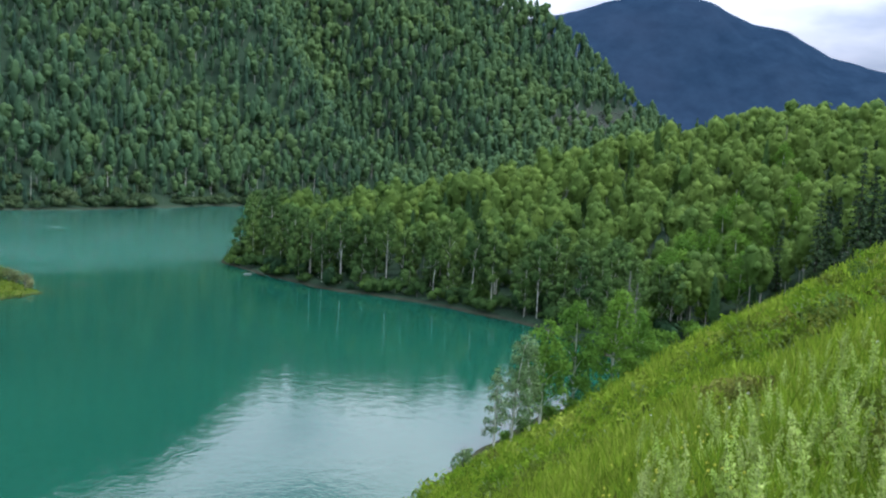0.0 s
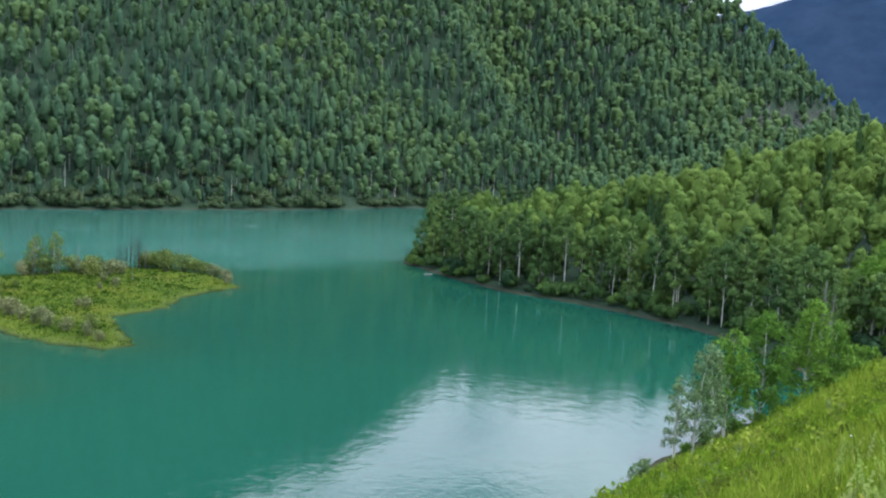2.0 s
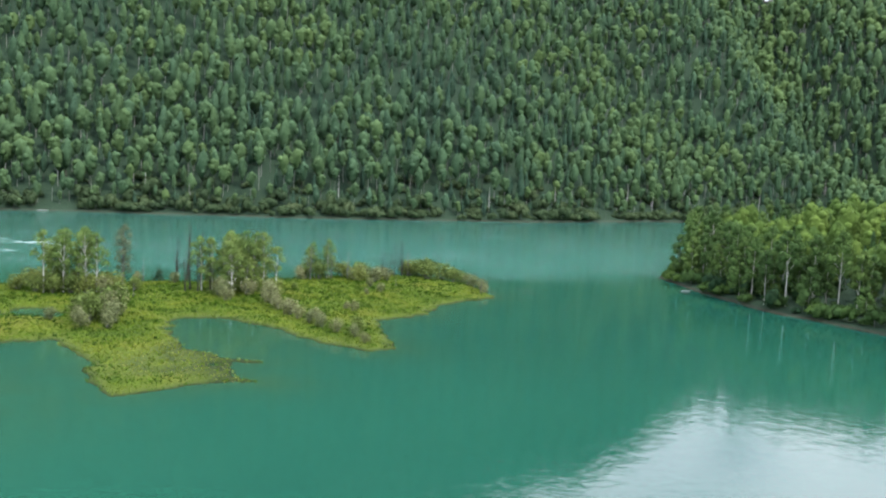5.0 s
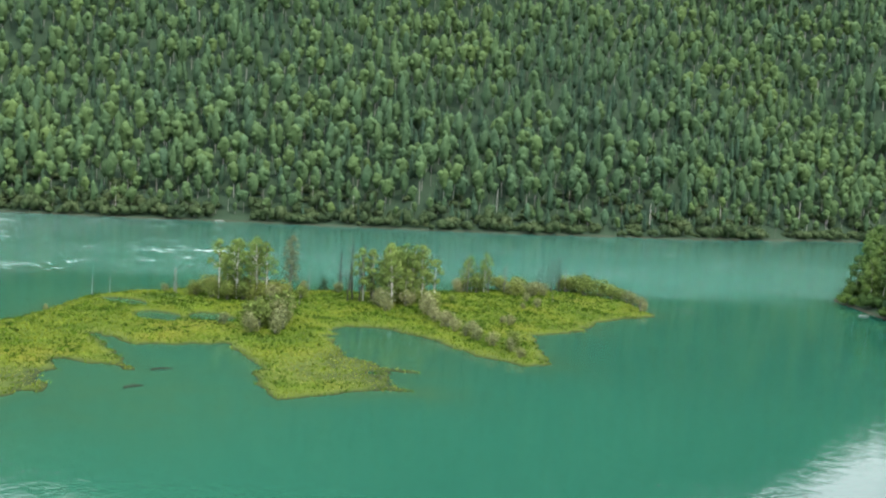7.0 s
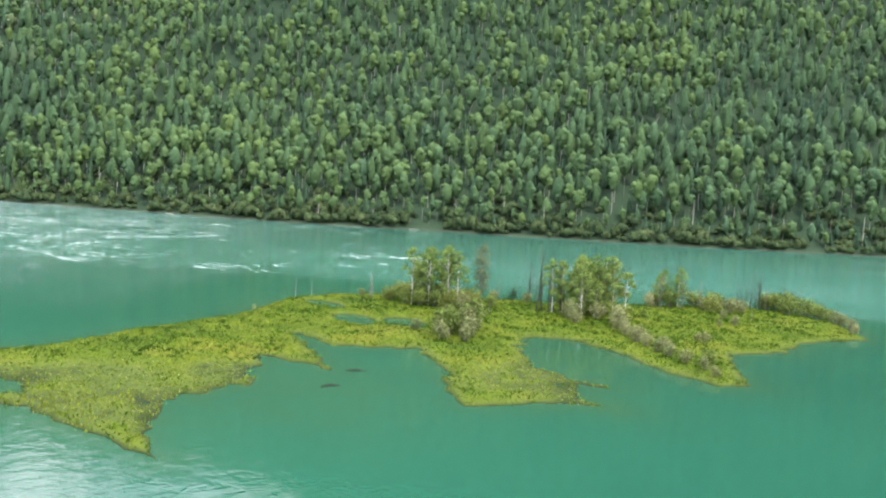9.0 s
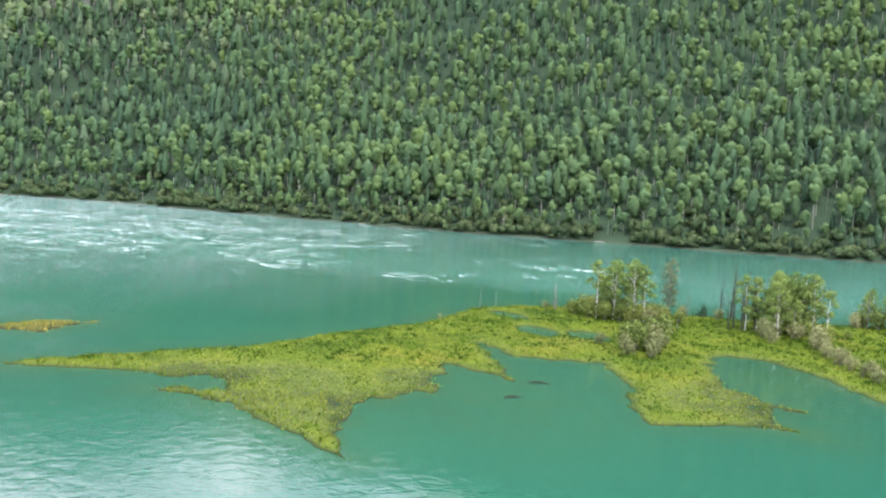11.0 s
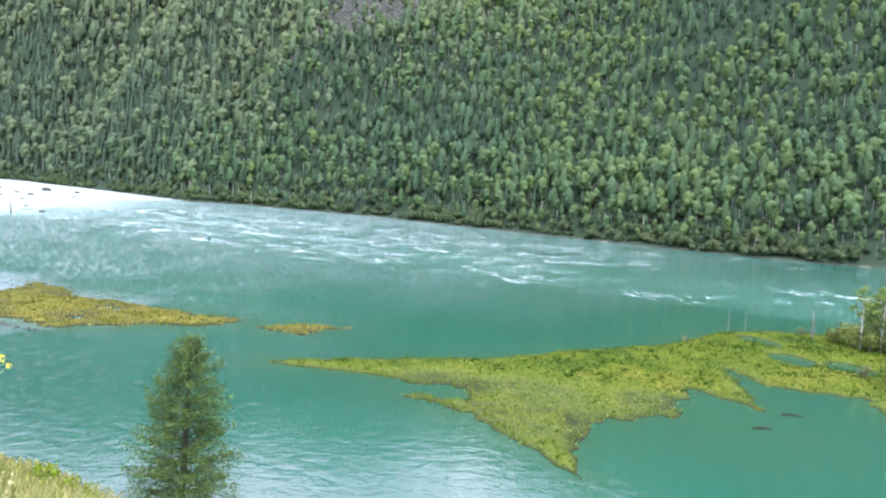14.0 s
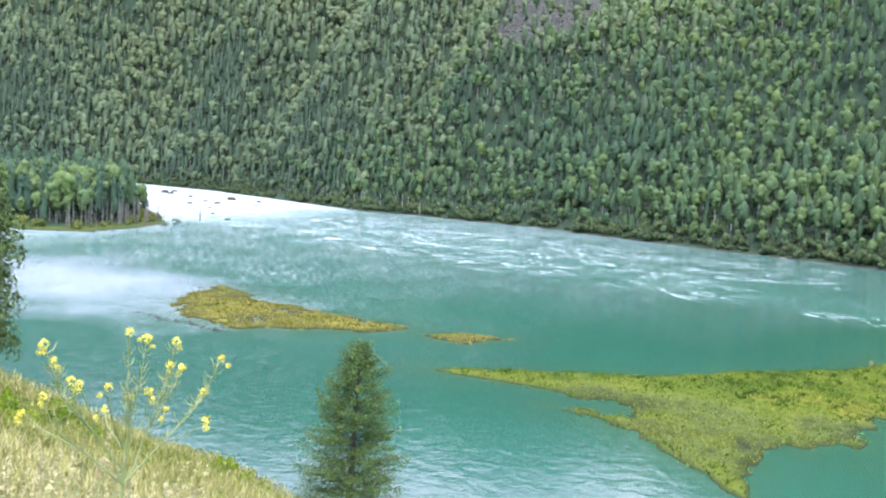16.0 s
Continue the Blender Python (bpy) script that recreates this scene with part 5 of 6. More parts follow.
def near_trees():
    rng = np.random.RandomState(71)
    g = "trees at the foot of the hill"
    round_ = [make_tree("birch_tree", "leafy bright green young birch at the foot of the hill", broadleaf(rng, h, w, b, n, 0.21, 16, 10), BARK_WHITE, LEAF_FRESH, g)
              for h, w, b, n in ((13.5, 6.2, 0.06, 3800), (12.0, 5.4, 0.10, 3000), (14.5, 6.4, 0.22, 3400))]
    slim = make_tree("poplar_tree", "slender grey-leaved poplar with pale trunk at the water's edge", broadleaf(rng, 11.5, 3.6, 0.05, 1700, 0.16, 15, 9), BARK_WHITE, LEAF_GREYGREEN, g)
    first = set()
    for k, (q, x, y, s) in enumerate(((0, 17.8, 110, 1.0), (1, 13, 103, 1.02), (0, 23.6, 116, 1.0), (1, 28, 122, 0.75), (2, 41, 161, 1.0), (1, 37, 158, 0.85), (2, 46, 166, 0.92), (0, 62, 196, 1.05),
                                      (2, 67, 202, 1.0), (1, 57, 190, 0.9), (1, 52, 176, 0.8), (0, 73, 208, 0.9), (2, 90, 240, 1.0), (1, 33, 140, 0.7), (1, 80, 222, 0.85), (2, 48, 172, 1.0), (0, 55, 183, 1.0), (1, 44, 176, 0.95), (2, 50, 182, 1.0), (0, 66, 186, 1.0), (1, 72, 192, 0.95), (2, 60, 180, 0.9), (0, 78, 200, 1.05), (1, 38, 170, 0.9), (2, 84, 212, 1.0), (1, 68, 176, 0.8), (0, 57, 168, 0.85))):
        ob = round_[q] if q not in first else copy_thing(round_[q], pose(0, 0, 0))
        first.add(q)
        stand(ob, x, y, 47 * k, s)
    for k, (x, y, s) in enumerate(((9.0, 95, 1.02), (7.0, 93, 0.75), (11.2, 98, 1.0))):
        stand(slim if k == 0 else copy_thing(slim, pose(0, 0, 0)), x, y, 90 * k, s)
    for x, y, h in ((29.5, 137, 15.5), (31, 140, 13.0), (30.6, 134, 10.0), (95, 252, 17.0), (97, 255, 15.0)):
        stand(snag(rng, h, BARK_GREY, "tall bare silvery dead tree among the birches", 80), x, y)
    stand(make_shrub("small dark shrub at the water's edge", shrub(rng, 2.4, 2.4, 260, 0.2, 6), LEAF_GREYGREEN, "shrubs at the foot of the hill"), 3.4, 86.5)
    low = make_shrub("low green bush at the foot of the hill", shrub(rng, 3.0, 4.0, 420, 0.24, 8), LEAF_FRESH, "shrubs at the foot of the hill")
    for k, (x, y, s) in enumerate(((27, 117, 1.1), (31, 124, 1.2), (34, 133, 1.2), (38, 146, 1.3), (22, 111, 0.9), (44, 154, 1.2), (50, 165, 1.2), (41, 138, 1.0), (58, 178, 1.3), (8.6, 95.5, 0.5), (11, 100, 0.6), (14.5, 105, 0.7), (17.5, 109, 0.7), (20.5, 112.5, 0.8))):
        stand(low if k == 0 else copy_thing(low, pose(0, 0, 0)), x, y, 33 * k, s)
    # the spruces that stand behind the crest of the hill
    spruce = [make_tree("spruce_tree", "tall dark spruce behind the grassy hillside", conifer(rng, h, w, 0.06, 900, 0.42, 18, power=0.8), BARK_DARK, LEAF_SPRUCE, "spruces behind the hill")
              for h, w in ((19.0, 5.4), (16.0, 5.0))]
    for k, (x, y, s) in enumerate(((70, 150, 1.0), (76, 158, 1.05), (66, 156, 0.9), (82, 165, 1.1), (72, 167, 0.95), (88, 172, 1.0), (64, 168, 0.8), (79, 178, 1.0), (93, 182, 1.05), (70, 183, 0.85),
                                   (86, 192, 0.9), (100, 194, 1.0), (98, 210, 0.95), (106, 222, 1.0), (84, 148, 1.0), (92, 160, 1.0))):
        ob = spruce[k % 2] if k < 2 else copy_thing(spruce[k % 2], pose(0, 0, 0))
        stand(ob, x, y, 40 * k, s)
    stand(make_tree("larch_tree", "shapely green larch on the steep slope above the water", larch(rng, 11.1, 8.1), BARK_DARK, LEAF_LARCH), -49.9, -2.3, 90)
    stand(make_tree("poplar_tree", "tall dark-leaved poplar rising behind the grassy slope", broadleaf(rng, 13.2, 6.6, -0.12, 15000, 0.15, 34, 14, lean=0.01), BARK_DARK, LEAF_DARK), -54.9, -26.0, 0)


LEAF_FRESH = foliage("fresh_birch_leaves", (0.09, 0.20, 0.03), (0.115, 0.24, 0.034), (0.14, 0.27, 0.038), joined=False, thin=0.4)
LEAF_DARK = foliage("dark_poplar_leaves", (0.075, 0.135, 0.042), (0.080, 0.142, 0.044), (0.085, 0.148, 0.046), joined=False, thin=0.2)
LEAF_GREYGREEN = foliage("grey_green_leaves", (0.125, 0.215, 0.092), (0.150, 0.242, 0.104), (0.175, 0.262, 0.115), joined=False, thin=0.25)
near_trees()


# ---------------------------------------------------------------- the wood upstream and the rapids
def left_wood():
    rng = np.random.RandomState(81)
    x, y = scatter(rng, (-900, -560, -330, -90), 6.0)
    z, d = left_land(x, y)
    keep = (d > np.where(x > -440, 13, 7)) & (np.degrees(np.arctan2(-x, y)) < 121) & (np.hypot(x, y) < 580)
    x, y, z, d = x[keep], y[keep], z[keep], d[keep]
    k = len(x)
    birch = rng.rand(k) < 0.42
    birch |= (x > -372) & (rng.rand(k) < 0.35)
    kind, tint = forest_kinds(rng, birch, rng.rand(k) < 0.75, np.where(d < 22, 0.75, 0.15))
    g = rng.uniform(1.0, 1.7, k) * np.where(d < 16, 0.78, 1.0) * np.where(birch, 0.85, 1.0)
    tint = np.clip(tint + np.where(birch, 0.2, -0.12), 0, 1)
    massed("left_forest", forest_protos(rng, 1), np.column_stack([x, y, z - 0.2, g, rng.uniform(0, 6.28, k), kind, tint]), [BARK_FOREST, LEAF_FOREST],
           "dark spruce and birch wood on the low point upstream", "forest")
    low = make_shrub("low green bush on the upstream point", shrub(rng, 3.0, 4.0, 200, 0.4, 7), LEAF_SHRUB, "bushes on the upstream point")
    x, y = scatter(rng, (-470, -180, -330, -100), 6.5)
    d = left_land(x, y)[1]
    keep = (d > 4.0) & (d < 11)
    for k, (a, b) in enumerate(zip(x[keep][:40], y[keep][:40])):
        stand(low if k == 0 else copy_thing(low, pose(0, 0, 0)), a, b, 70 * k, rng.uniform(0.6, 1.4))
    for k in range(48):
        a = -345 - 64 * rng.rand()
        b = np.interp(a, [-408, -372, -343], [-108, -114, -127]) - 8 * rng.rand()
        stand(snag(rng, rng.uniform(5, 12), BARK_GREY, "grey dead trunk at the edge of the upstream wood", 40, 0.85), a, b)


left_wood()


def boulder(rng, size):
    bm = bmesh.new()
    bmesh.ops.create_icosphere(bm, subdivisions=2, radius=1.0)
    off = rng.rand(3) * 50
    for v in bm.verts:
        v.co *= 1 + 0.35 * noise.noise(v.co * 1.1 + Vector(off)) + 0.12 * noise.noise(v.co * 3 + Vector(off))
        v.co.x *= size
        v.co.y *= size * 0.7
        v.co.z *= size * 0.42
    me = bpy.data.meshes.new("boulder")
    bm.to_mesh(me)
    bm.free()
    me.materials.append(ROCK)
    return me


def rapids():
    rng = np.random.RandomState(91)
    shapes = [boulder(rng, 1.0) for _ in range(4)]
    spots = [(-755, -199, 4.5), (-740, -190, 3.0), (-597, -141, 2.2), (-687, -131, 5.0), (-617, -127, 2.6), (-453, -88, 1.8), (-671, -108, 2.6), (-640, -140, 2.0), (-700, -165, 2.5), (-560, -120, 1.6),
             (-790, -200, 3.0), (-610, -100, 1.6), (-500, -105, 1.2), (-405, -101, 1.6), (-412, -97, 1.3), (-395, -104, 1.2), (-420, -104, 1.8), (-344, -117, 1.2), (-340, -128, 1.1), (-352, -112, 0.9),
             (-341, -139, 1.5), (-337, -146, 1.2), (-364, -106, 1.0), (-430, -108, 1.6)]
    tail = [(-169 + 11 * u + 0.8 * math.sin(9 * u), -46 + 15 * u + 0.7 * math.cos(14 * u), 0.35 + 0.25 * math.sin(23 * u) ** 2) for u in np.linspace(-0.25, 1, 22)]
    tail += [(-214 + 3 * u, -45 - 2 * math.sin(11 * u), 0.4) for u in np.linspace(0, 4, 7)]
    for k, (x, y, s) in enumerate(spots):
        ob = tagged(new("boulder", shapes[k % 4]), "grey river boulder breaking the white rapids", "rock", "boulders in the rapids")
        ob.matrix_basis = pose(x, y, 0.1 * s, 0, 0, 67 * k)
        ob.scale = (s, s, s)
    for k, (x, y, s) in enumerate(tail):
        ob = tagged(new("stone", shapes[k % 4]), "small grey stone on the low tail of the islet", "rock", "stones beside the islet")
        ob.matrix_basis = pose(x, y, 0.08 * s, 0, 0, 41 * k)
        ob.scale = (s, s, s)
    stand(snag(rng, 8.0, BARK_DARK, "drowned dead tree standing in the rapids", 40, 1.7), -437, -98, 0, 1.0, 0.6)
    stand(snag(rng, 9.0, BARK_GREY, "bare dead trunk on the upstream point", 20), -402, -106)
    # a pale boat-shaped log at the spit's edge and a stranded one on the far bank
    for x, y, n, turn, z in ((-47, 222, 2.4, 40, 0.1), (-313, 249, 4.5, 40, 0.12), (-428, 152, 4.0, 35, 0.12), (-499, 112, 5.0, 45, 0.12), (-445, 141.5, 3.0, 30, 0.12), (-395, 171, 3.5, 42, 0.12), (-532, 80, 4.0, 50, 0.12), (-579, 22, 5.0, 60, 0.12)):
        B = Bits()
        B.tube([(-n / 2, 0, 0), (-n / 4, 0.1, 0.08), (n / 4, 0.1, 0.1), (n / 2, 0, 0.02)], [0.10, 0.2, 0.2, 0.08], 6)
        v, f, _ = B.done()
        ob = tagged(new("driftwood", mesh_of("driftwood", v, f, [BLEACHED], smooth_faces=True)), "bleached driftwood trunk stranded at the waterline", "driftwood")
        ob.matrix_basis = pose(x, y, z, 0, 0, turn)


def far_bank_trunks():
    """Pale bare trunks that stand among the trees along the far bank."""
    rng = np.random.RandomState(95)
    models = [snag(rng, h, BARK_WHITE, "pale bare trunk among the trees of the far bank", 14, 0.62) for h in (12.0, 10.0, 8.0)]
    p = np.array(FAR_SHORE, float)
    run = np.concatenate([[0], np.cumsum(np.hypot(np.diff(p[:, 0]), np.diff(p[:, 1])))])
    for k in range(42):
        s = rng.uniform(run[4], run[13])
        x, y = np.interp(s, run, p[:, 0]), np.interp(s, run, p[:, 1])
        dx, dy = np.interp(s + 5, run, p[:, 0]) - x, np.interp(s + 5, run, p[:, 1]) - y
        q = rng.uniform(5, 17) / math.hypot(dx, dy)
        ob = models[k % 3] if k < 3 else copy_thing(models[k % 3], pose(0, 0, 0))
        tagged(ob, "pale bare trunk among the trees of the far bank", "dead tree", "bare trunks on the far bank")
        stand(ob, x - dy * q, y + dx * q, 57 * k, rng.uniform(0.75, 1.2))


far_bank_trunks()
BLEACHED = plain("bleached_wood", (0.20, 0.21, 0.18), (0.36, 0.375, 0.33), 3.0, stretch=(1, 1, 0.2))
rapids()


# ---------------------------------------------------------------- the grassy hillside before the camera
def polar(rng, n, r0, r1, a0, a1, power=1.0):
    r = r0 * (r1 / r0) ** (rng.rand(n) ** power)
    a = np.radians(rng.uniform(a0, a1, n))
    return -np.sin(a) * r, np.cos(a) * r, r


def meadow():
    rng = np.random.RandomState(101)
    for name, a0, a1, n in (("meadow_grass", -34, 8, 44000), ("meadow_grass", 84, 130, 33000), ("hilltop_grass", -200, 160, 30000)):
        x, y, r = polar(rng, n, 0.5 if a1 == 160 else 2.2, 70 if a1 == 160 else 130, a0, a1)
        hill = near_hill(x, y)
        keep = (hill > 0.5) & (hill > spit_land(x, y)[0] + 0.2)
        if a1 == 160:
            a = np.degrees(np.arctan2(-x, y))
            keep &= (np.abs(a - 107) > 17 + 6 * rng.rand(len(x))) | (r > 30)
        if a0 == 84:      # the dry patch fades into the green
            a = np.degrees(np.arctan2(-x, y))
            keep &= rng.rand(len(x)) < smooth((a - 84) / 9) * smooth((130 - a) / 9)
        x, y, r, hill = x[keep], y[keep], r[keep], hill[keep]
        k = len(x)
        patch = 0.6 * value_noise(x, y, 5, 3) + 0.9 * value_noise(x, y, 17, 2)
        B, tints = Bits(), []
        for q in range(3):
            s = 0.10 + 0.012 * r
            c = np.column_stack([x + rng.uniform(-1, 1, k) * s, y + rng.uniform(-1, 1, k) * s, hill - 0.03])
            blades(B, c, 0.22 + 0.004 * r + 0.10 * patch, 0.012 + 0.0022 * r, rng)
            lift = 0.0 if a0 < 0 else 0.35 * smooth((14 - r) / 10) - 0.25 * smooth((r - 12) / 30)
            tints.append(np.repeat(np.clip(0.45 + 0.35 * patch + 0.22 * rng.randn(k) + lift, 0, 1), 3))
        v, f, _ = B.done()
        tagged(new(name, mesh_of(name, v, f, [GRASS if a0 < 0 else DRY], tint=("tint", np.concatenate(tints)))), "lush yellow-green summer grass on the hillside" if a0 < 0 else "pale straw-coloured summer grass on the hillside", "grass", kind="stuff")


meadow()


def plume(rng, height):
    """A wormwood stalk: a thin stem with feathery grey-green sprays up its length."""
    T, B = Bits(), Bits()
    bend = rng.randn(2) * 0.12 * height
    axis = lambda u: np.array([bend[0] * u * u, bend[1] * u * u, height * u])
    T.tube([axis(u) for u in (0, 0.5, 1)], [0.006, 0.004, 0.002], 3)
    u = rng.uniform(0.12, 1.0, 150)
    c = np.array([axis(q) for q in u]) + rng.randn(150, 3) * 0.042 * (1.15 - u)[:, None]
    B.sprays(c, rng.randn(150, 3), 0.016 * (1.3 - u) + 0.004, rng, 0.3, 2.4)
    return T.done(), B.done()


def wormwood():
    rng = np.random.RandomState(111)
    protos = [plume(rng, h) for h in (0.75, 0.6, 0.85, 0.5)]
    x, y, r = polar(rng, 430, 3.4, 17.0, -34, -13)
    near = polar(rng, 150, 3.0, 5.2, -34, -19)
    x, y = np.concatenate([x, near[0]]), np.concatenate([y, near[1]])
    keep = value_noise(x, y, 1.6, 2) > -0.35
    x, y = x[keep], y[keep]
    k = len(x)
    spots = np.column_stack([x, y, near_hill(x, y) - 0.02, rng.uniform(0.5, 0.95, k), rng.uniform(0, 6.28, k), rng.randint(0, 4, k), np.clip(0.5 + 0.3 * rng.randn(k), 0, 1)])
    massed("wormwood", protos, spots, [STEM, STRAW], "feathery silver-green wormwood stalks in the meadow", "herbs")
    # tall pale feather grass beside the mustard plant
    tall = [plume(rng, 1.7) for _ in range(4)]
    x, y, r = polar(rng, 400, 3.1, 6.8, 96, 126)
    z = near_hill(x, y)
    az = np.degrees(np.arctan2(-x, y))
    top = H - r * np.tan(np.radians(rng.uniform(15.5, 22, len(x)) + np.clip(108 - az, 0, 9) * 0.35))
    keep = (top - z > 0.5) & (rng.rand(len(x)) < smooth((az - 95) / 6) * smooth((127 - az) / 8))
    x, y, z, top = x[keep], y[keep], z[keep], top[keep]
    k = len(x)
    spots = np.column_stack([x, y, z - 0.02, (top - z) / 1.7, rng.uniform(0, 6.28, k), rng.randint(0, 4, k), np.clip(0.5 + 0.3 * rng.randn(k), 0, 1)])
    massed("feather_grass", tall, spots, [STEM, PLUME], "tall pale feather grass plumes on the hillside", "grass")


wormwood()


def herbs():
    """Low leafy clumps that break up the grass."""
    rng = np.random.RandomState(116)
    protos = [shrub(rng, 0.5, 0.9, 90, 0.06, 6), shrub(rng, 0.35, 0.7, 70, 0.055, 5), shrub(rng, 0.8, 1.1, 120, 0.07, 7)]
    for a0, a1, n, r0, r1 in ((-33, 2, 330, 18.0, 95.0), (96, 119, 90, 16.0, 80.0)):
        x, y, r = polar(rng, n, r0, r1, a0, a1)
        hill = near_hill(x, y)
        keep = (hill > 1.0) & (value_noise(x, y, 9, 2) > 0.0)
        x, y, r, hill = x[keep], y[keep], r[keep], hill[keep]
        k = len(x)
        spots = np.column_stack([x, y, hill - 0.03, rng.uniform(0.7, 1.3, k) * np.clip(r / 25, 0.8, 1.8), rng.uniform(0, 6.28, k), rng.randint(0, 3, k), np.clip(0.35 + 0.3 * rng.randn(k), 0, 1)])
        massed("meadow_herbs", protos, spots, [STEM, GRASS], "low leafy herb clumps among the meadow grass", "herbs")
    # olive weeds in drifts over the open slope
    weed = foliage("olive_weed_leaves", (0.070, 0.112, 0.016), (0.105, 0.150, 0.020), (0.160, 0.190, 0.032), thin=0.3)
    x, y, r = polar(rng, 900, 7.0, 70.0, -34, 6)
    hill = near_hill(x, y)
    keep = (hill > 1.0) & (value_noise(x + 60, y, 8, 2) > 0.08)
    x, y, r, hill = x[keep], y[keep], r[keep], hill[keep]
    k = len(x)
    spots = np.column_stack([x, y, hill - 0.03, rng.uniform(0.55, 1.0, k) * np.clip(r / 22, 0.7, 1.8), rng.uniform(0, 6.28, k), rng.randint(0, 3, k), np.clip(0.5 + 0.3 * rng.randn(k), 0, 1)])
    massed("meadow_weeds", protos, spots, [STEM, weed], "olive-brown weeds in drifts across the grassy slope", "herbs")


herbs()


def flower_head(B, c, rng, size):
    """A rounded cluster of small four-petalled flowers."""
    n = 44
    d = rng.randn(n, 3)
    d[:, 2] += 0.35
    d /= np.linalg.norm(d, axis=1, keepdims=True)
    B.sprays(np.asarray(c) + d * size * rng.uniform(0.6, 1.05, (n, 1)), d, size * 0.34, rng, 0.6)


def mustard():
    """The tall yellow mustard plant that stands close before the camera, with its flowering stems."""
    rng = np.random.RandomState(121)
    D = 1.9
    # one row for each branch; of each flowering stalk the heading, the height angle and how far its pods reach down
    branches = (((110.9, -11.4, 0.16), (110.4, -12.4, 0.10), (109.4, -13.5, 0.10), (108.9, -13.7, 0.0)), ((110.9, -14.4, 0.0), (112.1, -15.3, 0.0)),
                ((107.2, -14.0, 0.0), (107.5, -15.3, 0.0), (106.0, -14.6, 0.04), (104.9, -14.3, 0.0)), ((105.1, -11.1, 0.22), (106.1, -10.7, 0.22)),
                ((103.7, -12.7, 0.10), (103.0, -12.9, 0.14), (103.4, -11.3, 0.18), (103.9, -15.4, 0.0)), ((100.6, -12.3, 0.16), (101.6, -14.3, 0.12), (101.4, -16.1, 0.0)))
    eye = np.array([-ARM, 0.0, H])
    base = eye + np.array([-math.sin(radians(106.3)) * D, math.cos(radians(106.3)) * D, 0])
    base[2] = float(near_hill(base[0], base[1])) - 0.02
    plant_ = thing("mustard_plant", "tall yellow-flowered mustard plant on thin green stems", "wildflower", "", "", tuple(base))
    fork = np.array([0, 0, H - 0.68 - base[2]])
    S = Bits()
    S.tube([(0, 0, 0), fork * 0.5 + [0.01, 0, 0], fork], [0.0055, 0.0045, 0.0035], 6)
    v, f, _ = S.done()
    part("stem", mesh_of("stem", v, f, [STEM], smooth_faces=True), plant_)
    stalks = []
    for row in branches:
        tops = []
        for az, el, pods in row:
            d = D + rng.uniform(-0.10, 0.10)
            tops.append(eye + np.array([-math.sin(radians(az)) * d, math.cos(radians(az)) * d, d * math.tan(radians(el))]) - base)
        low = min(p[2] for p in tops)
        away = np.mean(tops, 0) - fork
        joint = fork + away * min(0.42, 0.75 * (low - fork[2]) / max(away[2], 0.01))
        S = Bits()
        S.tube([fork, (fork + joint) / 2 + rng.randn(3) * 0.004, joint], [0.0026, 0.0022, 0.0018], 5)
        v, f, _ = S.done()
        part("branch", mesh_of("branch", v, f, [STEM], smooth_faces=True), plant_)
        stalks += [(joint, top, w[2]) for top, w in zip(tops, row)]
    for s, top, pods in stalks:
        S = Bits()
        mid = s * 0.5 + top * 0.5 + np.array([*((top - s)[:2] * 0.14 + rng.randn(2) * 0.005), 0.0])
        S.tube([s, mid, top], [0.0016, 0.0014, 0.0011], 4)
        long = np.linalg.norm(top - mid)
        for q in range(int(pods * 200)):
            u = rng.uniform(0.10, 1.0) * pods / long
            a = top + (mid - top) * u if u < 1 else mid + (s - mid) * min(u - 1, 0.95)
            w = rng.randn(3) * [1, 1, 0.3]
            o = w / np.linalg.norm(w) * rng.uniform(0.010, 0.024)
            S.tube([a, a + o * 0.6 + [0, 0, 0.004], a + o + [0, 0, 0.016]], [0.0007, 0.0013, 0.0005], 3)
        v, f, _ = S.done()
        twig = part("flower_stalk", mesh_of("flower_stalk", v, f, [STEM]), plant_)
        B = Bits()
        flower_head(B, top, rng, rng.uniform(0.008, 0.0108))
        flower_head(B, top + np.array([*(rng.randn(2) * 0.008), -0.015]), rng, rng.uniform(0.005, 0.009))
        v, f, _ = B.done()
        part("flower_head", mesh_of("flower_head", v, f, [PETAL]), twig, "cluster of small yellow petals")


mustard()


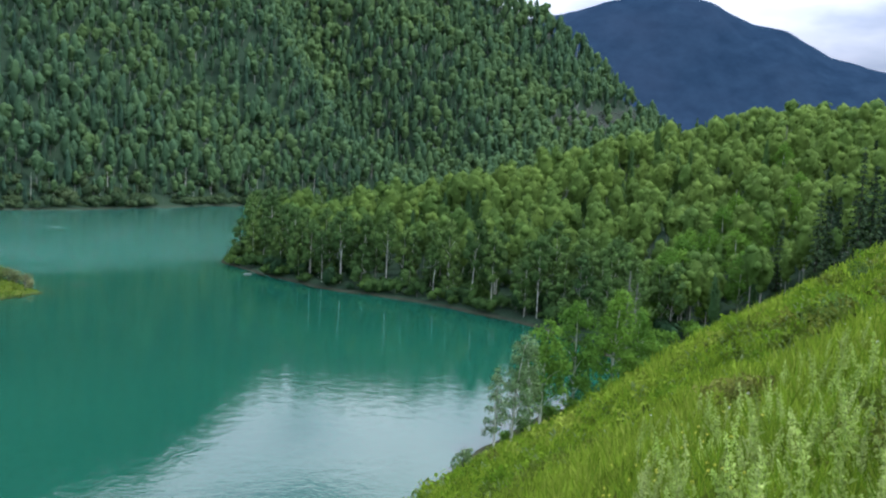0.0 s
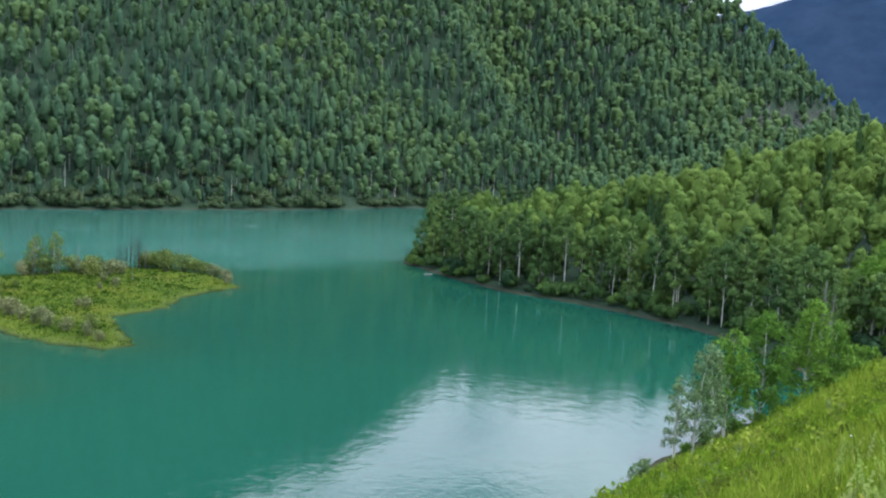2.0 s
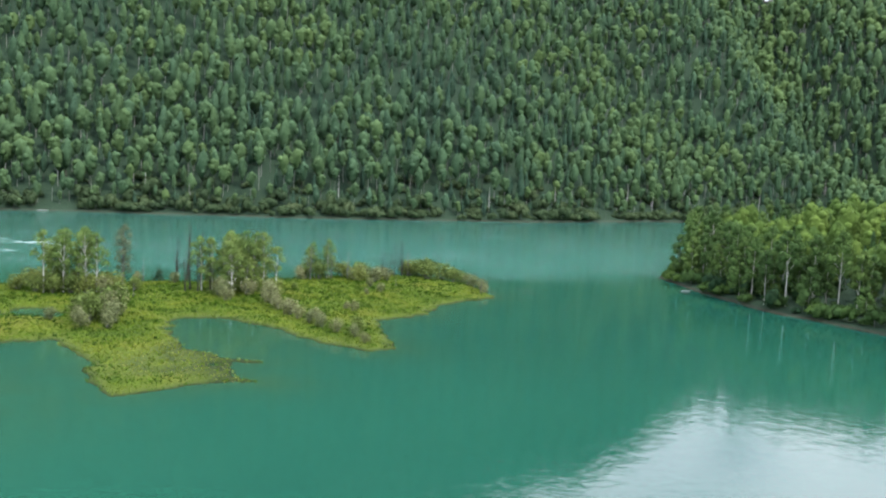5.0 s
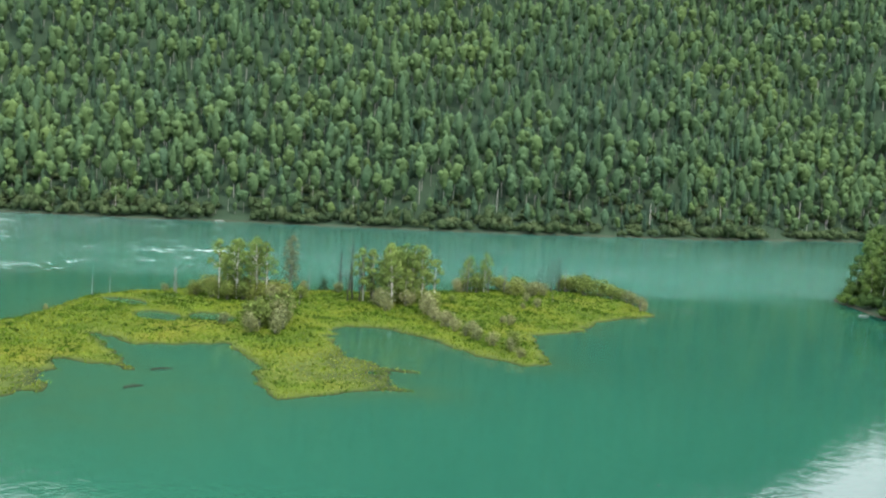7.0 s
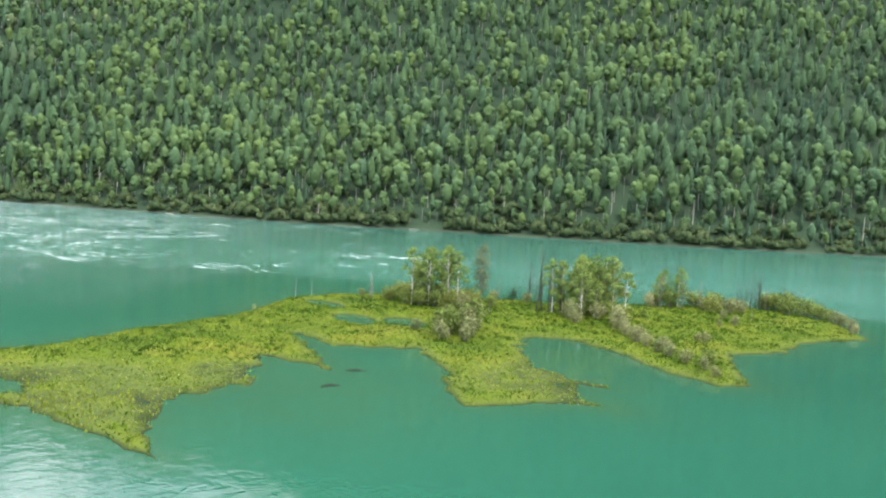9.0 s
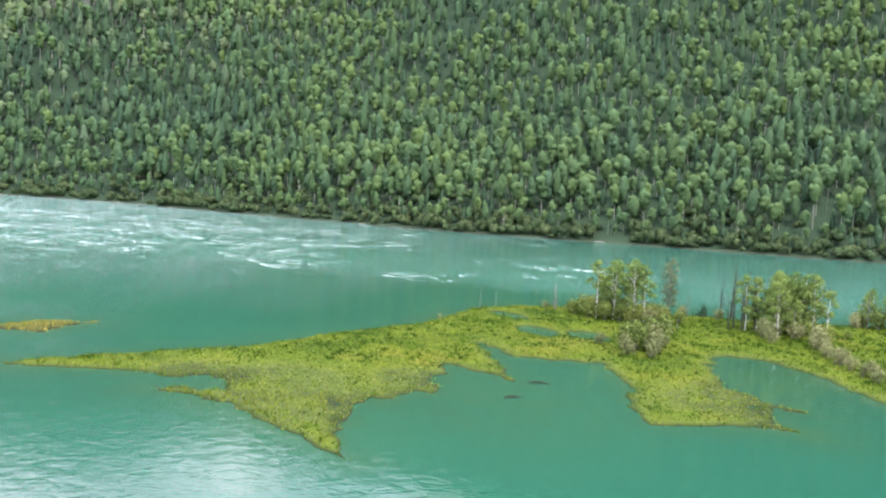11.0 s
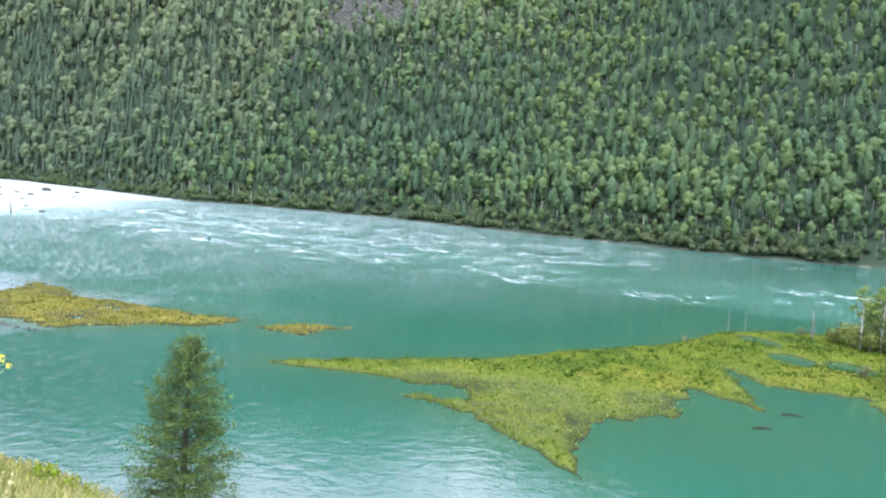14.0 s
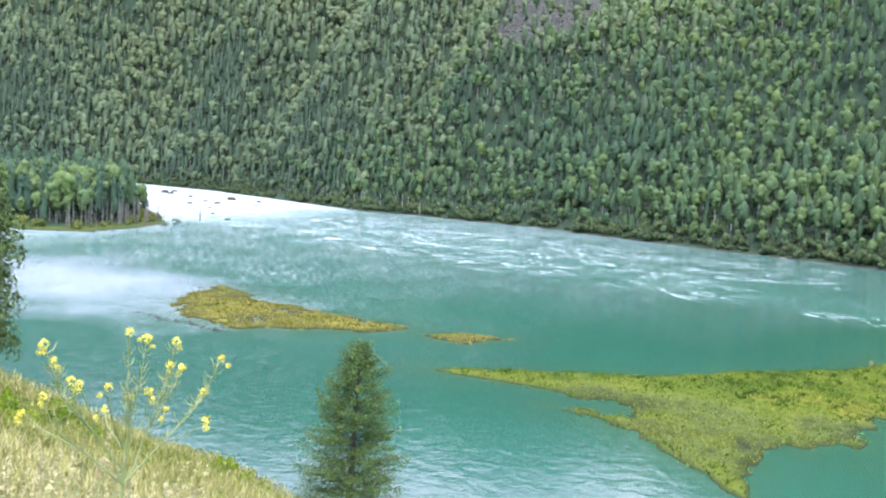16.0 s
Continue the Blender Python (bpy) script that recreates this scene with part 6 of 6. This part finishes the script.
def wild_flowers():
    """Yellow and white flowers scattered through the grass."""
    rng = np.random.RandomState(131)
    white = plain("white_petals", (0.7, 0.7, 0.66), (0.82, 0.82, 0.8), 30.0, 0.7, 0.1)
    for name, mat, n, a0, a1, r0, r1, z, label in (
            ("yellow_flowers", PETAL, 46, -20, -11, 6.0, 12.5, 0.55, "small yellow flower heads among the grass"),
            ("yellow_flowers", PETAL, 16, 104, 116, 2.6, 4.2, 0.45, "small yellow flower heads in the straw-coloured grass"),
            ("white_flowers", white, 14, -26, -12, 9.0, 60.0, 0.4, "scattered white flower heads in the meadow")):
        x, y, r = polar(rng, n, r0, r1, a0, a1)
        B = Bits()
        for a, b, q in zip(x, y, r):
            c = np.array([a, b, float(near_hill(a, b)) + z * rng.uniform(0.6, 1.1)])
            flower_head(B, c, rng, 0.009 + 0.0006 * q)
        v, f, _ = B.done()
        tagged(new(name, mesh_of(name, v, f, [mat])), label, "wildflowers", kind="stuff")


wild_flowers()


def hill_bushes():
    """The few low bushes on the open hillside, one of them brown with seed."""
    rng = np.random.RandomState(141)
    low_bush = make_shrub("low green bush on the grassy hillside", shrub(rng, 1.1, 1.9, 520, 0.07, 9), LEAF_BIRCH, "bushes on the hillside")
    for k, (x, y, s) in enumerate(((13.2, 29.5, 0.9), (14.5, 31.5, 0.7), (22, 46, 1.0), (17, 38, 0.6), (9.5, 24, 0.5))):
        ob = low_bush if k == 0 else copy_thing(low_bush, pose(0, 0, 0))
        ob.matrix_basis = pose(x, y, float(near_hill(x, y)) - 0.1, 0, 0, 75 * k)
        ob.scale = (s, s, s)
    rust = foliage("dock_seed_heads", (0.14, 0.165, 0.035), (0.17, 0.19, 0.04), (0.20, 0.21, 0.05), joined=False)
    ob = make_shrub("olive-brown dock clump gone to seed in the meadow", shrub(rng, 0.45, 1.7, 1100, 0.045, 11, 2), rust, "bushes on the hillside")
    ob.matrix_basis = pose(4.9, 13.6, float(near_hill(4.9, 13.6)) - 0.05)


hill_bushes()
